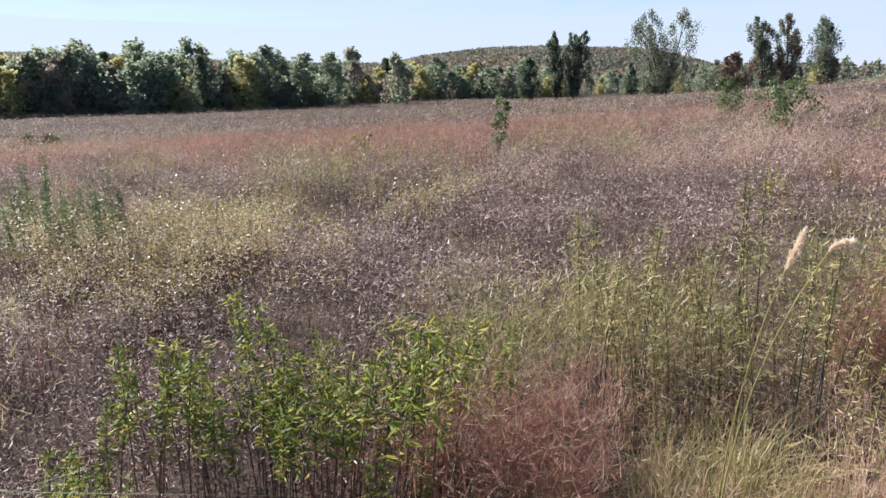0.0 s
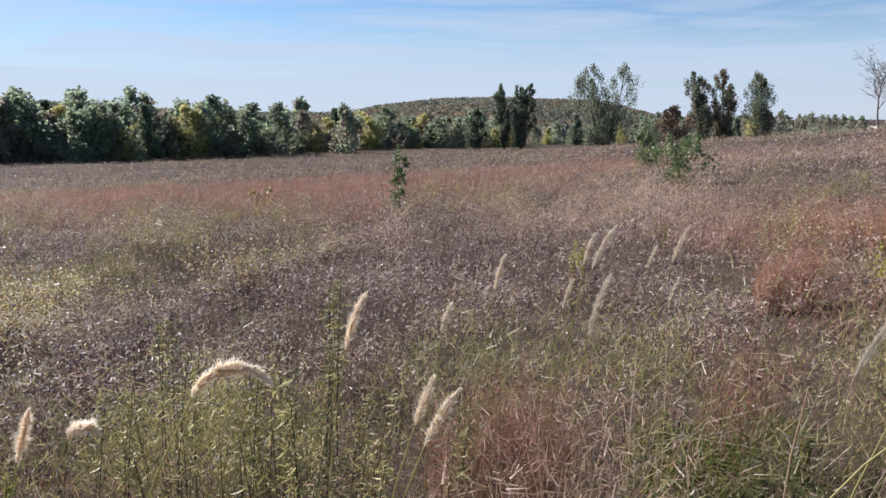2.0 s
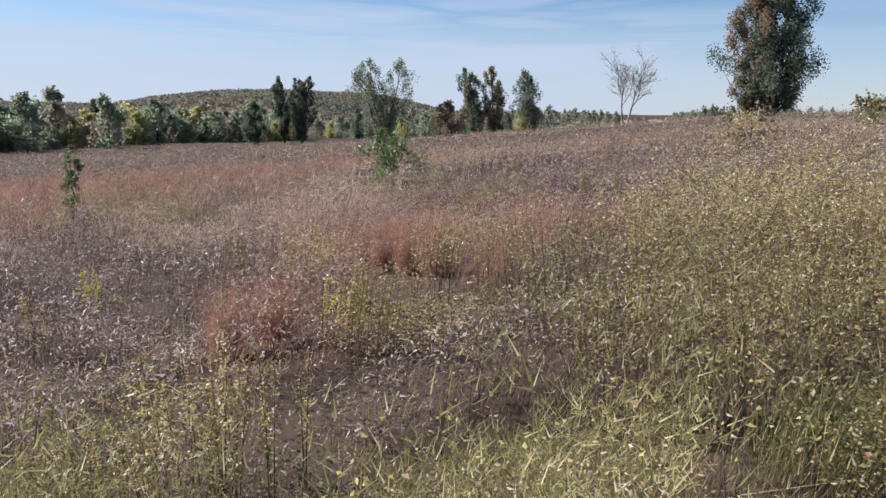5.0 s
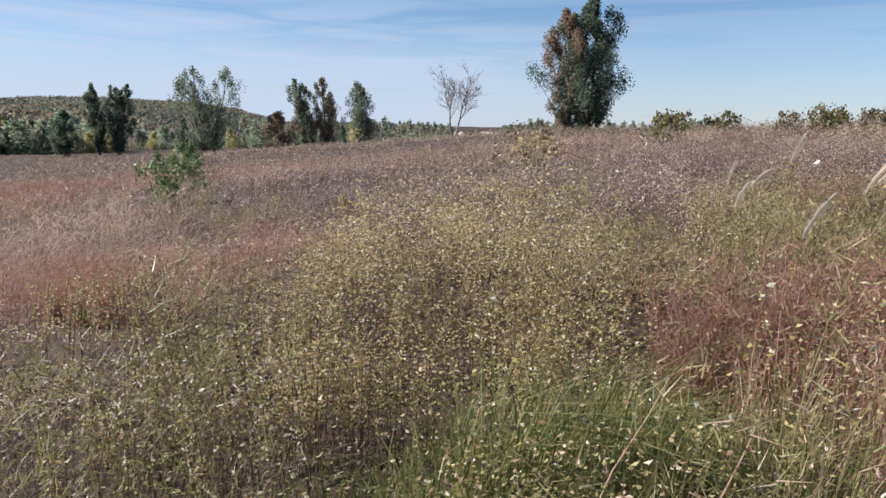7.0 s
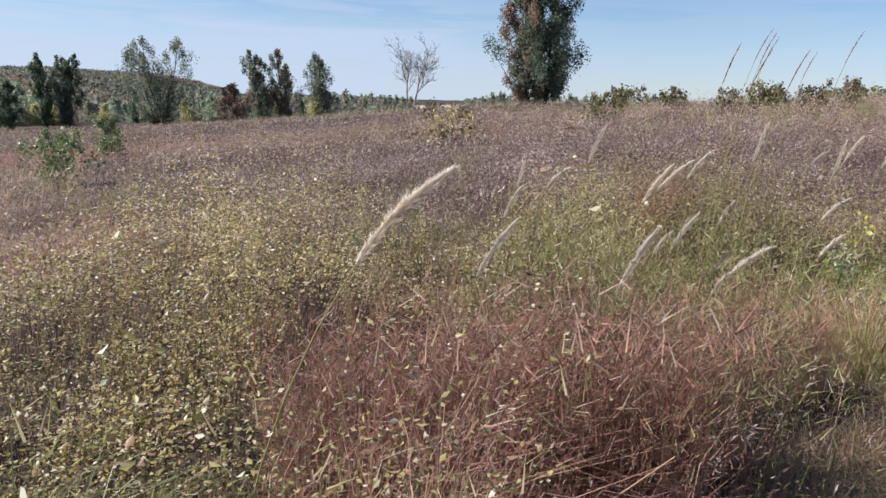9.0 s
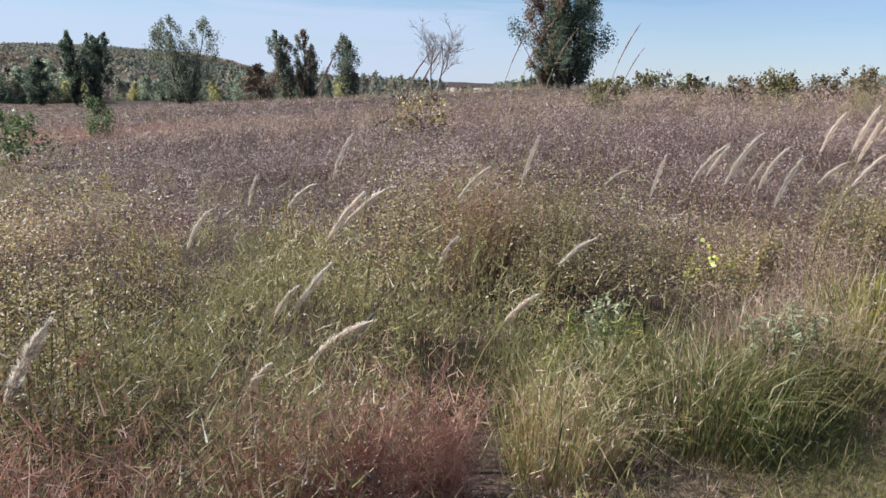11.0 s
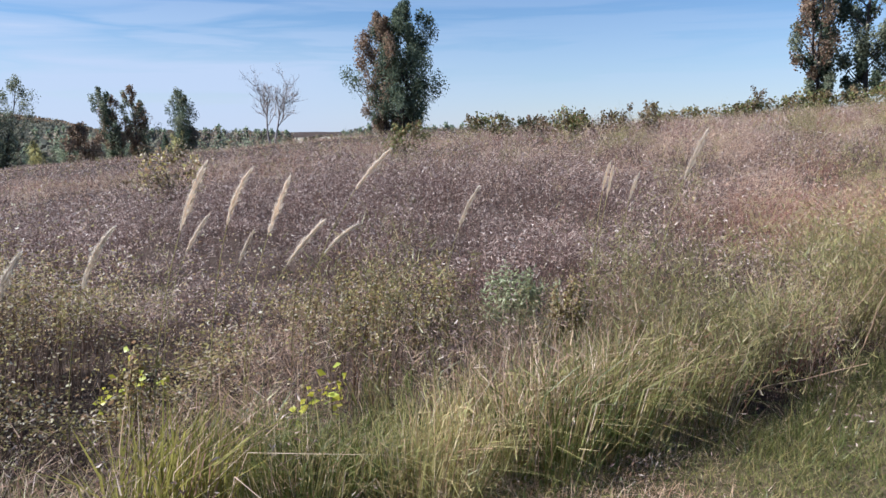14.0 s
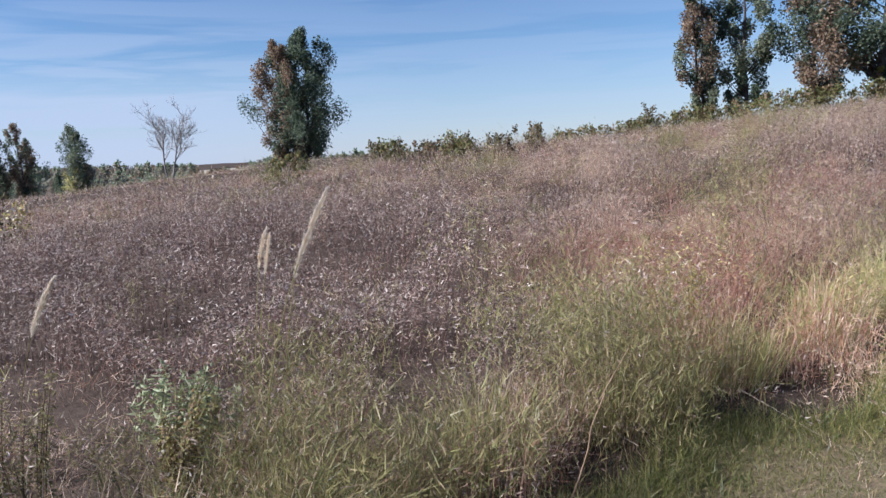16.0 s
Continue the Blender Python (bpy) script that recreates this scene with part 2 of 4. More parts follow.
# ---- mesh helpers ----
def fast_mesh(name, verts, tris, mats, index=None, soft_normals=False):
    me = bpy.data.meshes.new(name)
    verts, tris = np.ascontiguousarray(verts, np.float32), np.ascontiguousarray(tris, np.int32)
    me.vertices.add(len(verts))
    me.vertices.foreach_set("co", verts.ravel())
    me.loops.add(tris.size)
    me.loops.foreach_set("vertex_index", tris.ravel())
    me.polygons.add(len(tris))
    me.polygons.foreach_set("loop_start", np.arange(0, tris.size, 3, dtype=np.int32))
    me.polygons.foreach_set("loop_total", np.full(len(tris), 3, np.int32))
    for m in mats:
        me.materials.append(m)
    if index is not None:
        me.polygons.foreach_set("material_index", np.ascontiguousarray(index, np.int32))
    if soft_normals:
        me.polygons.foreach_set("use_smooth", np.ones(len(tris), bool))
    me.update()
    return me


class Heap:
    """Gathers loose triangles into one mesh."""

    def __init__(self):
        self.v, self.t, self.m, self.n = [], [], [], 0

    def add(self, verts, tris, slot=0):
        self.v.append(verts.reshape(-1, 3))
        self.t.append(tris.reshape(-1, 3) + self.n)
        self.m.append(np.full(tris.size // 3, slot))
        self.n += verts.size // 3

    def mesh(self, name, mats, soft_normals=False):
        return fast_mesh(name, np.concatenate(self.v), np.concatenate(self.t), mats, np.concatenate(self.m), soft_normals)


def part(name, me, parent, label=""):
    ob = new(name, me)
    ob.parent = parent
    return tagged(ob, label)


def units(n, g):
    v = g.normal(size=(n, 3))
    return v / np.linalg.norm(v, axis=1, keepdims=True)


def blades(heap, base, high, wide, lean, segments, slot, g):
    """Tapering blades that bend over by lean (x, y as a share of the height)."""
    n = len(base)
    a = g.uniform(0, math.tau, n)
    side = np.stack([np.cos(a), np.sin(a), 0 * a], 1) * (wide / 2)[:, None]
    tip = base + np.concatenate([lean * high[:, None], (high * (1 - 0.42 * np.hypot(lean[:, 0], lean[:, 1])))[:, None]], 1)
    if segments == 1:
        v = np.stack([base - side, base + side, tip], 1)
        t = np.array([0, 1, 2])
    else:
        mid = base + np.concatenate([0.3 * lean * high[:, None], 0.6 * high[:, None]], 1)
        v = np.stack([base - side * 0.8, base + side * 0.8, mid - side, mid + side, tip], 1)
        t = np.array([0, 1, 3, 0, 3, 2, 2, 3, 4])
    k = v.shape[1]
    heap.add(v, (np.arange(n)[:, None] * k + t).reshape(-1, 3), slot)


def leaves(heap, at, size, ratio, slot, g, flat=0.0, simple=False, rise=0.0):
    """Folded diamond leaves at points; flat > 0 lays them level, rise > 0 points them up; simple ones are plain slivers."""
    n = len(at)
    a = units(n, g)
    a[:, 2] = a[:, 2] * (1 - flat) + rise
    a /= np.linalg.norm(a, axis=1, keepdims=True) + 1e-9
    b = np.cross(a, units(n, g) * [1 - flat, 1 - flat, 1] + [0, 0, flat])
    b /= np.linalg.norm(b, axis=1, keepdims=True) + 1e-9
    c = np.cross(a, b)
    s = size[:, None]
    if simple:
        v = np.stack([at - b * s * ratio * 0.6, at + b * s * ratio * 0.6, at + a * s], 1)
        heap.add(v, np.arange(n * 3).reshape(-1, 3), slot)
        return
    v = np.stack([at, at + a * s * 0.45 + b * s * ratio / 2 + c * s * 0.12, at + a * s, at + a * s * 0.55 - b * s * ratio / 2 + c * s * 0.12], 1)
    heap.add(v, (np.arange(n)[:, None] * 4 + np.array([0, 1, 2, 0, 2, 3])).reshape(-1, 3), slot)


def tube(heap, points, radii, slot=0, sides=6):
    p, r = np.array(points, float), np.array(radii, float)
    way = np.gradient(p, axis=0)
    way /= np.linalg.norm(way, axis=1, keepdims=True) + 1e-9
    u = np.cross(way, [0.31, 0.95, 0.05])
    u /= np.linalg.norm(u, axis=1, keepdims=True) + 1e-9
    w = np.cross(way, u)
    a = np.arange(sides) * math.tau / sides
    ring = p[:, None] + r[:, None, None] * (np.cos(a)[None, :, None] * u[:, None] + np.sin(a)[None, :, None] * w[:, None])
    i, j = np.meshgrid(np.arange(len(p) - 1), np.arange(sides), indexing="ij")
    q = (i * sides + j).ravel(), (i * sides + (j + 1) % sides).ravel()
    t = np.concatenate([np.stack([q[0], q[1], q[1] + sides], 1), np.stack([q[0], q[1] + sides, q[0] + sides], 1)])
    heap.add(ring, t, slot)


# ---- ground ----
rings = np.concatenate([np.arange(0.6, 40, 0.6), np.geomspace(40, 4700, 75)])
spokes = 220
ang = np.arange(spokes) * math.tau / spokes
gx = np.concatenate([[7.0], (7 + rings[:, None] * np.sin(ang)).ravel()])
gy = np.concatenate([[3.0], (3 + rings[:, None] * np.cos(ang)).ravel()])
gv = np.stack([gx, gy, land(gx, gy)], 1)
i, j = np.meshgrid(np.arange(len(rings) - 1), np.arange(spokes), indexing="ij")
a0, a1 = (1 + i * spokes + j).ravel(), (1 + i * spokes + (j + 1) % spokes).ravel()
gt = np.concatenate([np.stack([np.zeros(spokes, int), 1 + (np.arange(spokes) + 1) % spokes, 1 + np.arange(spokes)], 1),
                     np.stack([a0, a1, a1 + spokes], 1), np.stack([a0, a1 + spokes, a0 + spokes], 1)])
tagged(new("ground", fast_mesh("ground", gv, gt, [GROUND], None, True)), "brown litter-covered prairie ground, rolling to wooded hills", "ground", kind="structure")

tx = np.arange(-14, 34, 0.35)
across = np.linspace(-5.2, 0.25, 14)
px = np.repeat(tx, 14)
py = track_edge(px) + np.tile(across, len(tx))
tv = np.stack([px, py, land(px, py) + 0.02], 1)
i, j = np.meshgrid(np.arange(len(tx) - 1), np.arange(13), indexing="ij")
a0 = (i * 14 + j).ravel()
tagged(new("path", fast_mesh("path", tv, np.concatenate([np.stack([a0, a0 + 14, a0 + 15], 1), np.stack([a0, a0 + 15, a0 + 1], 1)]), [MOWN], None, True)),
       "mown grass track with dry straw clippings", "path", kind="structure")

STUBBLE = earthy("stubble", [(0.34, 0.30, 0.22), (0.46, 0.41, 0.31), (0.52, 0.47, 0.37)], (0.01, 0.05, 0.6))
fa, fr = np.meshgrid(np.radians(np.linspace(11.6, 15.4, 24)), np.linspace(760, 1150, 16), indexing="ij")
fx, fy = (7 + fr * np.sin(fa)).ravel(), (3 + fr * np.cos(fa)).ravel()
i, j = np.meshgrid(np.arange(23), np.arange(15), indexing="ij")
a0 = (i * 16 + j).ravel()
tagged(new("stubble_field", fast_mesh("stubble_field", np.stack([fx, fy, land(fx, fy) + 0.5], 1), np.concatenate([np.stack([a0, a0 + 16, a0 + 17], 1), np.stack([a0, a0 + 17, a0 + 1], 1)]), [STUBBLE], None, True)),
       "pale stubble field on the far rise", "field", kind="structure")

# ---- tall growth: which plant grows where ----
KINDS = ("withered", "straw", "bluestem", "yellow", "green", "olive")
PATCHES = (("yellow", ((-6.2, 12.4, 1.0), (-3.1, 11.8, 0.8), (-6.8, 7.9, 1.0), (-3.2, 5.0, 0.7), (12.5, 8.9, 0.7), (10.7, 8.4, 0.7), (3.7, 4.7, 0.5), (-3.7, 3.7, 0.7), (-5, 6.9, 1.1), (-5, 9.6, 1.2), (-4.3, 7, 1.2), (-2.6, 4.6, 0.6), (-2.9, 8.9, 0.5), (-6.2, 12.5, 1.1),
                       (5.2, 8.1, 1.2), (6.8, 7, 1.3), (5.8, 6.6, 1), (5.6, 5, 0.8), (7.9, 8.4, 1.4), (6.6, 6.8, 1), (9.4, 8.4, 1.2), (9.5, 8.4, 1.2),
                       (11.5, 9.3, 1.3), (11.1, 9, 1), (12.6, 8.7, 1), (12.8, 9.6, 0.8), (18.4, 8.6, 0.35))),
           ("withered", ((15.0, 7.6, 0.3), (16.4, 7.9, 0.4), (14.2, 7.5, 0.3), (17.6, 8.6, 0.4), (-1.1, 4, 1), (-0.4, 6, 1.6), (-2, 2.5, 0.8), (-1.5, 4.6, 0.9), (0, 7.4, 1.6), (-0.6, 9.1, 1.8), (3.7, 6.2, 1.1), (1.5, 11, 2),
                         (8.3, 23, 4), (16, 20, 4), (13.1, 15.5, 3), (18.2, 15.9, 3), (16.8, 10.8, 1.3), (15.7, 12.8, 1.8))),
           ("bluestem", ((-20, 29, 7), (-11.5, 27, 5), (-28, 41, 9), (-10, 42, 8), (0.1, 2.1, 0.6), (0.2, 2.4, 0.6), (-6, 25, 2.5), (20, 10.4, 0.8), (1.7, 3.6, 0.35), (4.3, 10, 1.2), (3.8, 11.8, 1.1), (3.6, 7.1, 0.8), (8.3, 5.7, 0.55), (8.5, 5.4, 0.5),
                         (9, 5.25, 0.45), (10.2, 5.9, 0.45), (25, 12.8, 1.3), (16.0, 7.45, 0.3), (14.8, 7.2, 0.25), (17.6, 7.9, 0.35), (16.9, 8.8, 0.4), (18.6, 8.0, 0.4), (20.0, 8.6, 0.5), (19.0, 9.6, 0.6), (15.4, 8.3, 0.3))),
           ("green", ((2.35, 3.4, 0.35), (11.25, 6.8, 0.4), (14.2, 6.9, 0.4), (13.4, 6.8, 0.35), (7.4, 5.2, 0.4), (6.7, 5.1, 0.28), (6.3, 4.8, 0.25), (7.3, 5, 0.25), (11.3, 6.8, 0.6), (11.9, 6.3, 0.35), (11.5, 6.9, 0.5), (13.3, 7, 0.4),
                      (13.6, 7.1, 0.35), (15.2, 8.5, 0.5))),
           ("olive", ((17.0, 9.2, 0.6), (19.5, 8.6, 0.7), (3.0, 4.0, 0.6), (0.5, 3.6, 0.55), (0.9, 3.6, 0.5), (0.4, 3.9, 0.6), (3.3, 4.4, 0.6), (5, 4.8, 0.5), (10.3, 7.5, 0.8), (9.7, 7, 0.6), (9.2, 6.3, 0.5),
                      (10.3, 7.1, 0.5), (15.6, 7.5, 0.45), (14.5, 8.1, 0.5), (17.1, 7.8, 0.4))),
           ("straw", ((1, 2.3, 0.5), (0.6, 2.7, 0.6), (1.5, 3.0, 0.5), (0.9, 1.9, 0.5), (2.9, 4.0, 0.5), (13.2, 8.2, 0.7), (14.8, 9.3, 0.8), (2.4, 14, 1.6), (12.1, 6.8, 0.4))))


def kind_weights(x, y):
    n1, n2, n3 = value_noise(x / 7, y / 7), value_noise(x / 2.6 + 50, y / 2.6), value_noise(x / 11 + 90, y / 15 + 7)
    n4, n5 = value_noise(x / 1.1 + 33, y / 1.1 + 5), value_noise(x / 1.4 + 11, y / 1.4 + 61)
    near = np.exp(-((y - track_edge(x)) / 1.1) ** 2)
    w = {"withered": (0.25 + 0.75 * smooth(0.35, 0.65, n1)) * (0.3 + 1.4 * n4), "straw": (0.22 + 0.45 * smooth(0.4, 0.8, n3)) * (0.3 + 1.4 * n5) + 0.12 * near,
         "bluestem": 0.05 + 0.5 * smooth(0.62, 0.85, n2), "yellow": 0.04 + 0.5 * smooth(0.72, 0.92, n4 * 0.5 + n3 * 0.5), "green": 0.02 + 0.28 * near,
         "olive": 0.10 + 0.30 * near + 0.5 * smooth(0.6, 0.85, 1 - n5)}
    for kind, spots in PATCHES:
        for sx, sy, s in spots:
            w[kind] = w[kind] + ((0.6 + 2.5 * smooth(0.36, 0.66, n5)) if kind == "yellow" else 2.2 * (0.35 + 1.3 * (n4 if kind in ("withered", "olive") else n5))) * (0.55 if s > 2.4 else 0.75 if kind == "bluestem" else 1.0) * np.exp(-((x - sx) ** 2 + (y - sy) ** 2) / (2 * s * s))
    mosaic = np.stack([value_noise(x / 0.85 + 17 * i, y / 0.85 + 29 * i) for i in range(len(KINDS))], 1)
    return (np.stack([w[k] for k in KINDS], 1) * (0.25 + 1.5 * mosaic)) ** 2.6


heaps = {k: Heap() for k in KINDS}
# from, to: metres beyond the walked line; shoots a square metre; coarseness; blades and leaves a shoot
BANDS = ((0.9, 3.5, 540, 0.95, 5, 9, 2), (3.5, 8, 290, 1.25, 5, 7, 1), (8, 20, 120, 1.75, 5, 5, 1), (20, 60, 20, 4.2, 5, 3, 1), (60, 215, 1.3, 13.0, 4, 2, 1))


def sow(d0, d1, dense, coarse, n_blade, n_leaf, seg):
    area = (d1 - d0) * 16.3 + 3.05 * (d1**2 - d0**2) / 2
    n = int(area * dense)
    w0, w1 = 16.3 + 3.05 * d0, 16.3 + 3.05 * d1
    d = d0 + (np.sqrt(w0**2 + rng.random(n) * (w1**2 - w0**2)) - w0) / 3.05
    x = rng.random(n) * (16.3 + 3.05 * d) - 0.2 - 1.3 * d
    y = -0.26 + 0.372 * np.clip(x - 0.83, 0, 13.8) + d
    keep = (y > track_edge(x) + rng.normal(0, 0.22, n)) & (rng.random(n) < 0.15 + 0.85 * smooth(0.24, 0.55, value_noise(x / 0.5 + 70, y / 0.5)))
    x, y, d = x[keep], y[keep], d[keep]
    n = len(x)
    w = kind_weights(x, y)
    pick = (w.cumsum(1) / w.sum(1, keepdims=True) < rng.random((n, 1))).sum(1)
    tall = 0.32 + 0.78 * smooth(0.28, 0.74, value_noise(x / 0.7 + 20, y / 0.7)) + 0.75 * smooth(0.35, 0.85, value_noise(x / 1.9 + 3, y / 1.9 + 9))
    tall *= 0.25 + 0.75 * smooth(-0.2, 0.15, y - track_edge(x) + 0.5 * (value_noise(x / 0.6, y / 0.6 + 40) - 0.5))
    tall *= rng.uniform(0.8, 1.15, n) * (0.45 + 0.55 * smooth(0.2, 0.5, value_noise(x / 0.5 + 70, y / 0.5)))
    z = land(x, y)
    gust = np.stack([0.22 + 0.12 * np.sin(x / 3), -0.05 + 0 * x], 1)
    for k, kind in enumerate(KINDS):
        s = np.flatnonzero(pick == k)
        if not len(s):
            continue
        g, heap = rng, heaps[kind]
        p, h = np.stack([x[s], y[s], z[s] - 0.02], 1), tall[s]
        if kind in ("straw", "bluestem", "green"):
            few = {"straw": max(1, n_blade - 3), "bluestem": max(2, n_blade - 2), "green": n_blade}[kind]
            if kind != "green" and n_leaf > 1:
                r = np.repeat(np.arange(len(s)), n_leaf)
                f = g.uniform(0.2, 1.0, len(r))
                q = p[r] + np.concatenate([gust[s][r] * (0.4 * h[r] * f)[:, None] + g.normal(0, 0.05 * coarse**0.55, (len(r), 2)), (0.55 * h[r] * f)[:, None]], 1)
                leaves(heap, q, 0.075 * coarse**0.85 * g.uniform(0.5, 1.4, len(r)), 0.038, 0, g, 0.3, True, 0.35)
            r = np.repeat(np.arange(len(s)), few if coarse < 20 else 2)
            q = p[r] + np.concatenate([g.normal(0, 0.03 * coarse**0.7, (len(r), 2)), np.zeros((len(r), 1))], 1)
            hh = h[r] * {"straw": 0.56, "bluestem": 0.62, "green": 0.48}[kind] * g.uniform(0.55, 1.25, len(r))
            bend = {"straw": 0.55, "bluestem": 0.34, "green": 0.50}[kind]
            blades(heap, q, hh, g.uniform(0.7, 1.3, len(r)) * {"straw": 0.0027, "bluestem": 0.0031, "green": 0.0045}[kind] * coarse,
                   gust[s][r] + g.normal(0, bend, (len(r), 2)), seg, 0, g)
        else:
            hh = h * {"withered": 0.56, "yellow": 0.66, "olive": 0.74}[kind] * g.uniform(0.75, 1.2, len(s))
            lean = gust[s] * 0.6 + g.normal(0, 0.16, (len(s), 2))
            blades(heap, p, hh, np.full(len(s), {"withered": 0.003, "yellow": 0.0035, "olive": 0.003}[kind] * coarse * 0.9), lean, 1, 1, g)
            m = n_leaf + ({"withered": 2, "yellow": 6, "olive": 10}[kind] if n_leaf > 4 else 0)
            r = np.repeat(np.arange(len(s)), m)
            f = g.uniform(0.12 if kind == "withered" else 0.25, 1.0, len(r)) ** (0.36 if kind == "yellow" else 0.55)
            q = p[r] + np.concatenate([lean[r] * (hh[r] * f)[:, None], (hh[r] * f)[:, None]], 1)
            q += g.normal(0, (0.03 if kind == "olive" else 0.042) * coarse**0.55, (len(r), 3)) * [1, 1, 0.5]
            size = {"withered": 0.027, "yellow": 0.018, "olive": 0.058}[kind] * coarse**0.92 * g.uniform(0.6, 1.4, len(r))
            leaves(heap, q, size, {"withered": 0.24, "yellow": 0.58, "olive": 0.055}[kind], 0, g, {"withered": 0.3, "yellow": 0.6, "olive": 0.15}[kind],
                   kind == "olive" or coarse > (1.5 if kind == "yellow" else 1.2), {"withered": 0.35, "yellow": 0.0, "olive": 0.9}[kind])


for band in BANDS:
    sow(*band)
GROWTH = {"withered": ("withered_forbs", [PURPLE_LEAF, PURPLE_STEM], "withered purple-brown forbs with curled leaves in pale glint tones"),
          "straw": ("prairie_grass", [TAN], "dry straw-coloured prairie grass"),
          "bluestem": ("bluestem_grass", [RUST], "rust-red bluestem grass"),
          "yellow": ("yellowing_forbs", [YELLOW_LEAF, BROWN_STEM], "leafy forbs turning yellow on brown stems"),
          "green": ("green_grass", [GREEN], "arching green grass beside the mown track"),
          "olive": ("feathery_forbs", [OLIVE, BROWN_STEM], "feathery olive-green forbs on thin stems")}
for kind, (name, mats, label) in GROWTH.items():
    tagged(new(name, heaps[kind].mesh(name, mats)), label, "grass", kind="stuff")

# short turf and clippings on the track
n = 250000
x = rng.uniform(8.5, 22, n)
y = track_edge(x) - rng.uniform(-0.3, 2.0, n)
turf = Heap()
green_spot = value_noise(x / 0.8, y / 0.8 + 30)
low_h = (0.03 + 0.045 * green_spot) * (1 + 1.4 * smooth(-0.3, 0.25, y - track_edge(x)))
base = np.stack([x, y, land(x, y) + 0.012], 1)
isgreen = green_spot + rng.normal(0, 0.15, n) > 0.62 - 0.4 * smooth(14.4, 16.0, x)
blades(turf, base[isgreen], low_h[isgreen] * rng.uniform(0.6, 1.5, isgreen.sum()), np.full(isgreen.sum(), 0.0042), rng.normal(0, 0.7, (isgreen.sum(), 2)), 1, 0, rng)
dry = ~isgreen
blades(turf, base[dry], 1.3 * low_h[dry] * rng.uniform(0.4, 1.4, dry.sum()), np.full(dry.sum(), 0.0042), rng.normal(0, 1.3, (dry.sum(), 2)), 1, 1, rng)
tagged(new("mown_turf", turf.mesh("mown_turf", [GREEN, TAN])), "short green turf with straw clippings on the track", "grass", kind="stuff")


# ---- trees and bushes ----
def crown_points(n, centre, radii, g, shell=0.55):
    v = units(n, g) * (g.random((n, 1)) ** shell)
    return centre + v * radii


def broadleaf(name, label, x, y, high, wide, mats, seed, clear=0.12, stems=1, count=2600, leaf=0.5, upright=0.8, lumps=26, sink=0.15, group="", category="tree", limb=None, gap=0.0, belly=0.85, lump=1.0, shell=0.55):
    """A tree or bush: tapered stems with limbs, and a crown of leafy lumps at the limbs with gaps between them."""
    g = np.random.default_rng(seed)
    root = new(name)
    root.location = (x, y, float(land(x, y)) - sink)
    tagged(root, label, category, group)
    wood, crown = Heap(), Heap()
    thick = limb or high * 0.016
    ends = []
    for s in range(stems):
        a = g.uniform(0, math.tau)
        off = np.array([math.cos(a), math.sin(a), 0]) * (wide * 0.13 if stems > 1 else 0)
        top = high * (g.uniform(0.93, 0.98) if s == 0 else g.uniform(0.74, 0.97))
        lean = np.append(g.normal(0, wide * 0.05, 2), 0) + off * 1.6
        spine = [off * 0.6 + lean * f**1.3 + np.append(g.normal(0, wide * 0.012, 2), 0) * (f > 0) + [0, 0, top * f] for f in np.linspace(0, 1, 7)]
        tube(wood, spine, thick * (1 - 0.88 * np.linspace(0, 1, 7)) / (1 if stems < 2 else 1.4), 0, 7)
        phase = g.uniform(0, math.tau, 3)
        for b in range(max(5, lumps // stems)):
            f = clear + (0.97 - clear) * (b + g.random()) / max(5, lumps // stems)
            a = g.uniform(0, math.tau)
            u = (f - clear) / (1.0 - clear)
            girth = math.sin(math.pi * (0.08 + 0.90 * u) ** belly) ** 0.85
            lobes = 0.82 + 0.24 * math.sin(2 * a + phase[0] + 4 * u) + 0.2 * math.sin(3 * a + phase[1] - 9 * u)
            reach = wide * 0.50 * girth * lobes * math.sqrt(g.uniform(0.12, 1.0)) / (1 if stems < 2 else 1.25)
            k = min(int(f * 6), 5)
            axis = np.array(spine[k]) + (np.array(spine[k + 1]) - spine[k]) * (f * 6 - k)
            end = axis + [math.cos(a) * reach, math.sin(a) * reach, 0.0]
            low_f = max(0.03, f - upright * reach / high)
            k = min(int(low_f * 6), 5)
            start = np.array(spine[k]) + (np.array(spine[k + 1]) - spine[k]) * (low_f * 6 - k)
            mid = (start + end) / 2 + [0, 0, -0.06 * reach]
            bough = Heap() if count > 7500 and lumps < 80 else wood
            tube(bough, [start, mid, end], [thick * 0.40 * (1 - f * 0.7), thick * 0.24 * (1 - f * 0.7), thick * 0.05], 0, 4)
            if bough is not wood:
                part("limb", bough.mesh(name + "_limb", [BARK], True), root)
            ends.append((start * 0.2 + end * 0.8, end, lump * wide * (0.045 + 0.105 * girth) * g.uniform(0.65, 1.35)))
    per = max(6, count // len(ends))
    for mid, end, r in ends:
        slot = int(g.integers(len(mats)))
        tallness = 1.0 + 0.35 * min(upright, 2)
        c1 = crown_points(int(per * 0.75), end, np.array([r, r, r * tallness]), g, shell)
        c2 = crown_points(per - int(per * 0.75), mid, np.array([r * 0.8, r * 0.8, r * tallness]), g, shell)
        q = np.concatenate([c1, c2])
        q = q[g.random(len(q)) > gap]
        leaves(crown, q, leaf * g.uniform(0.7, 1.6, len(q)), 0.85, slot, g)
    part("trunk", wood.mesh(name + "_wood", [BARK], True), root)
    part("crown", crown.mesh(name + "_crown", mats), root)
    return root


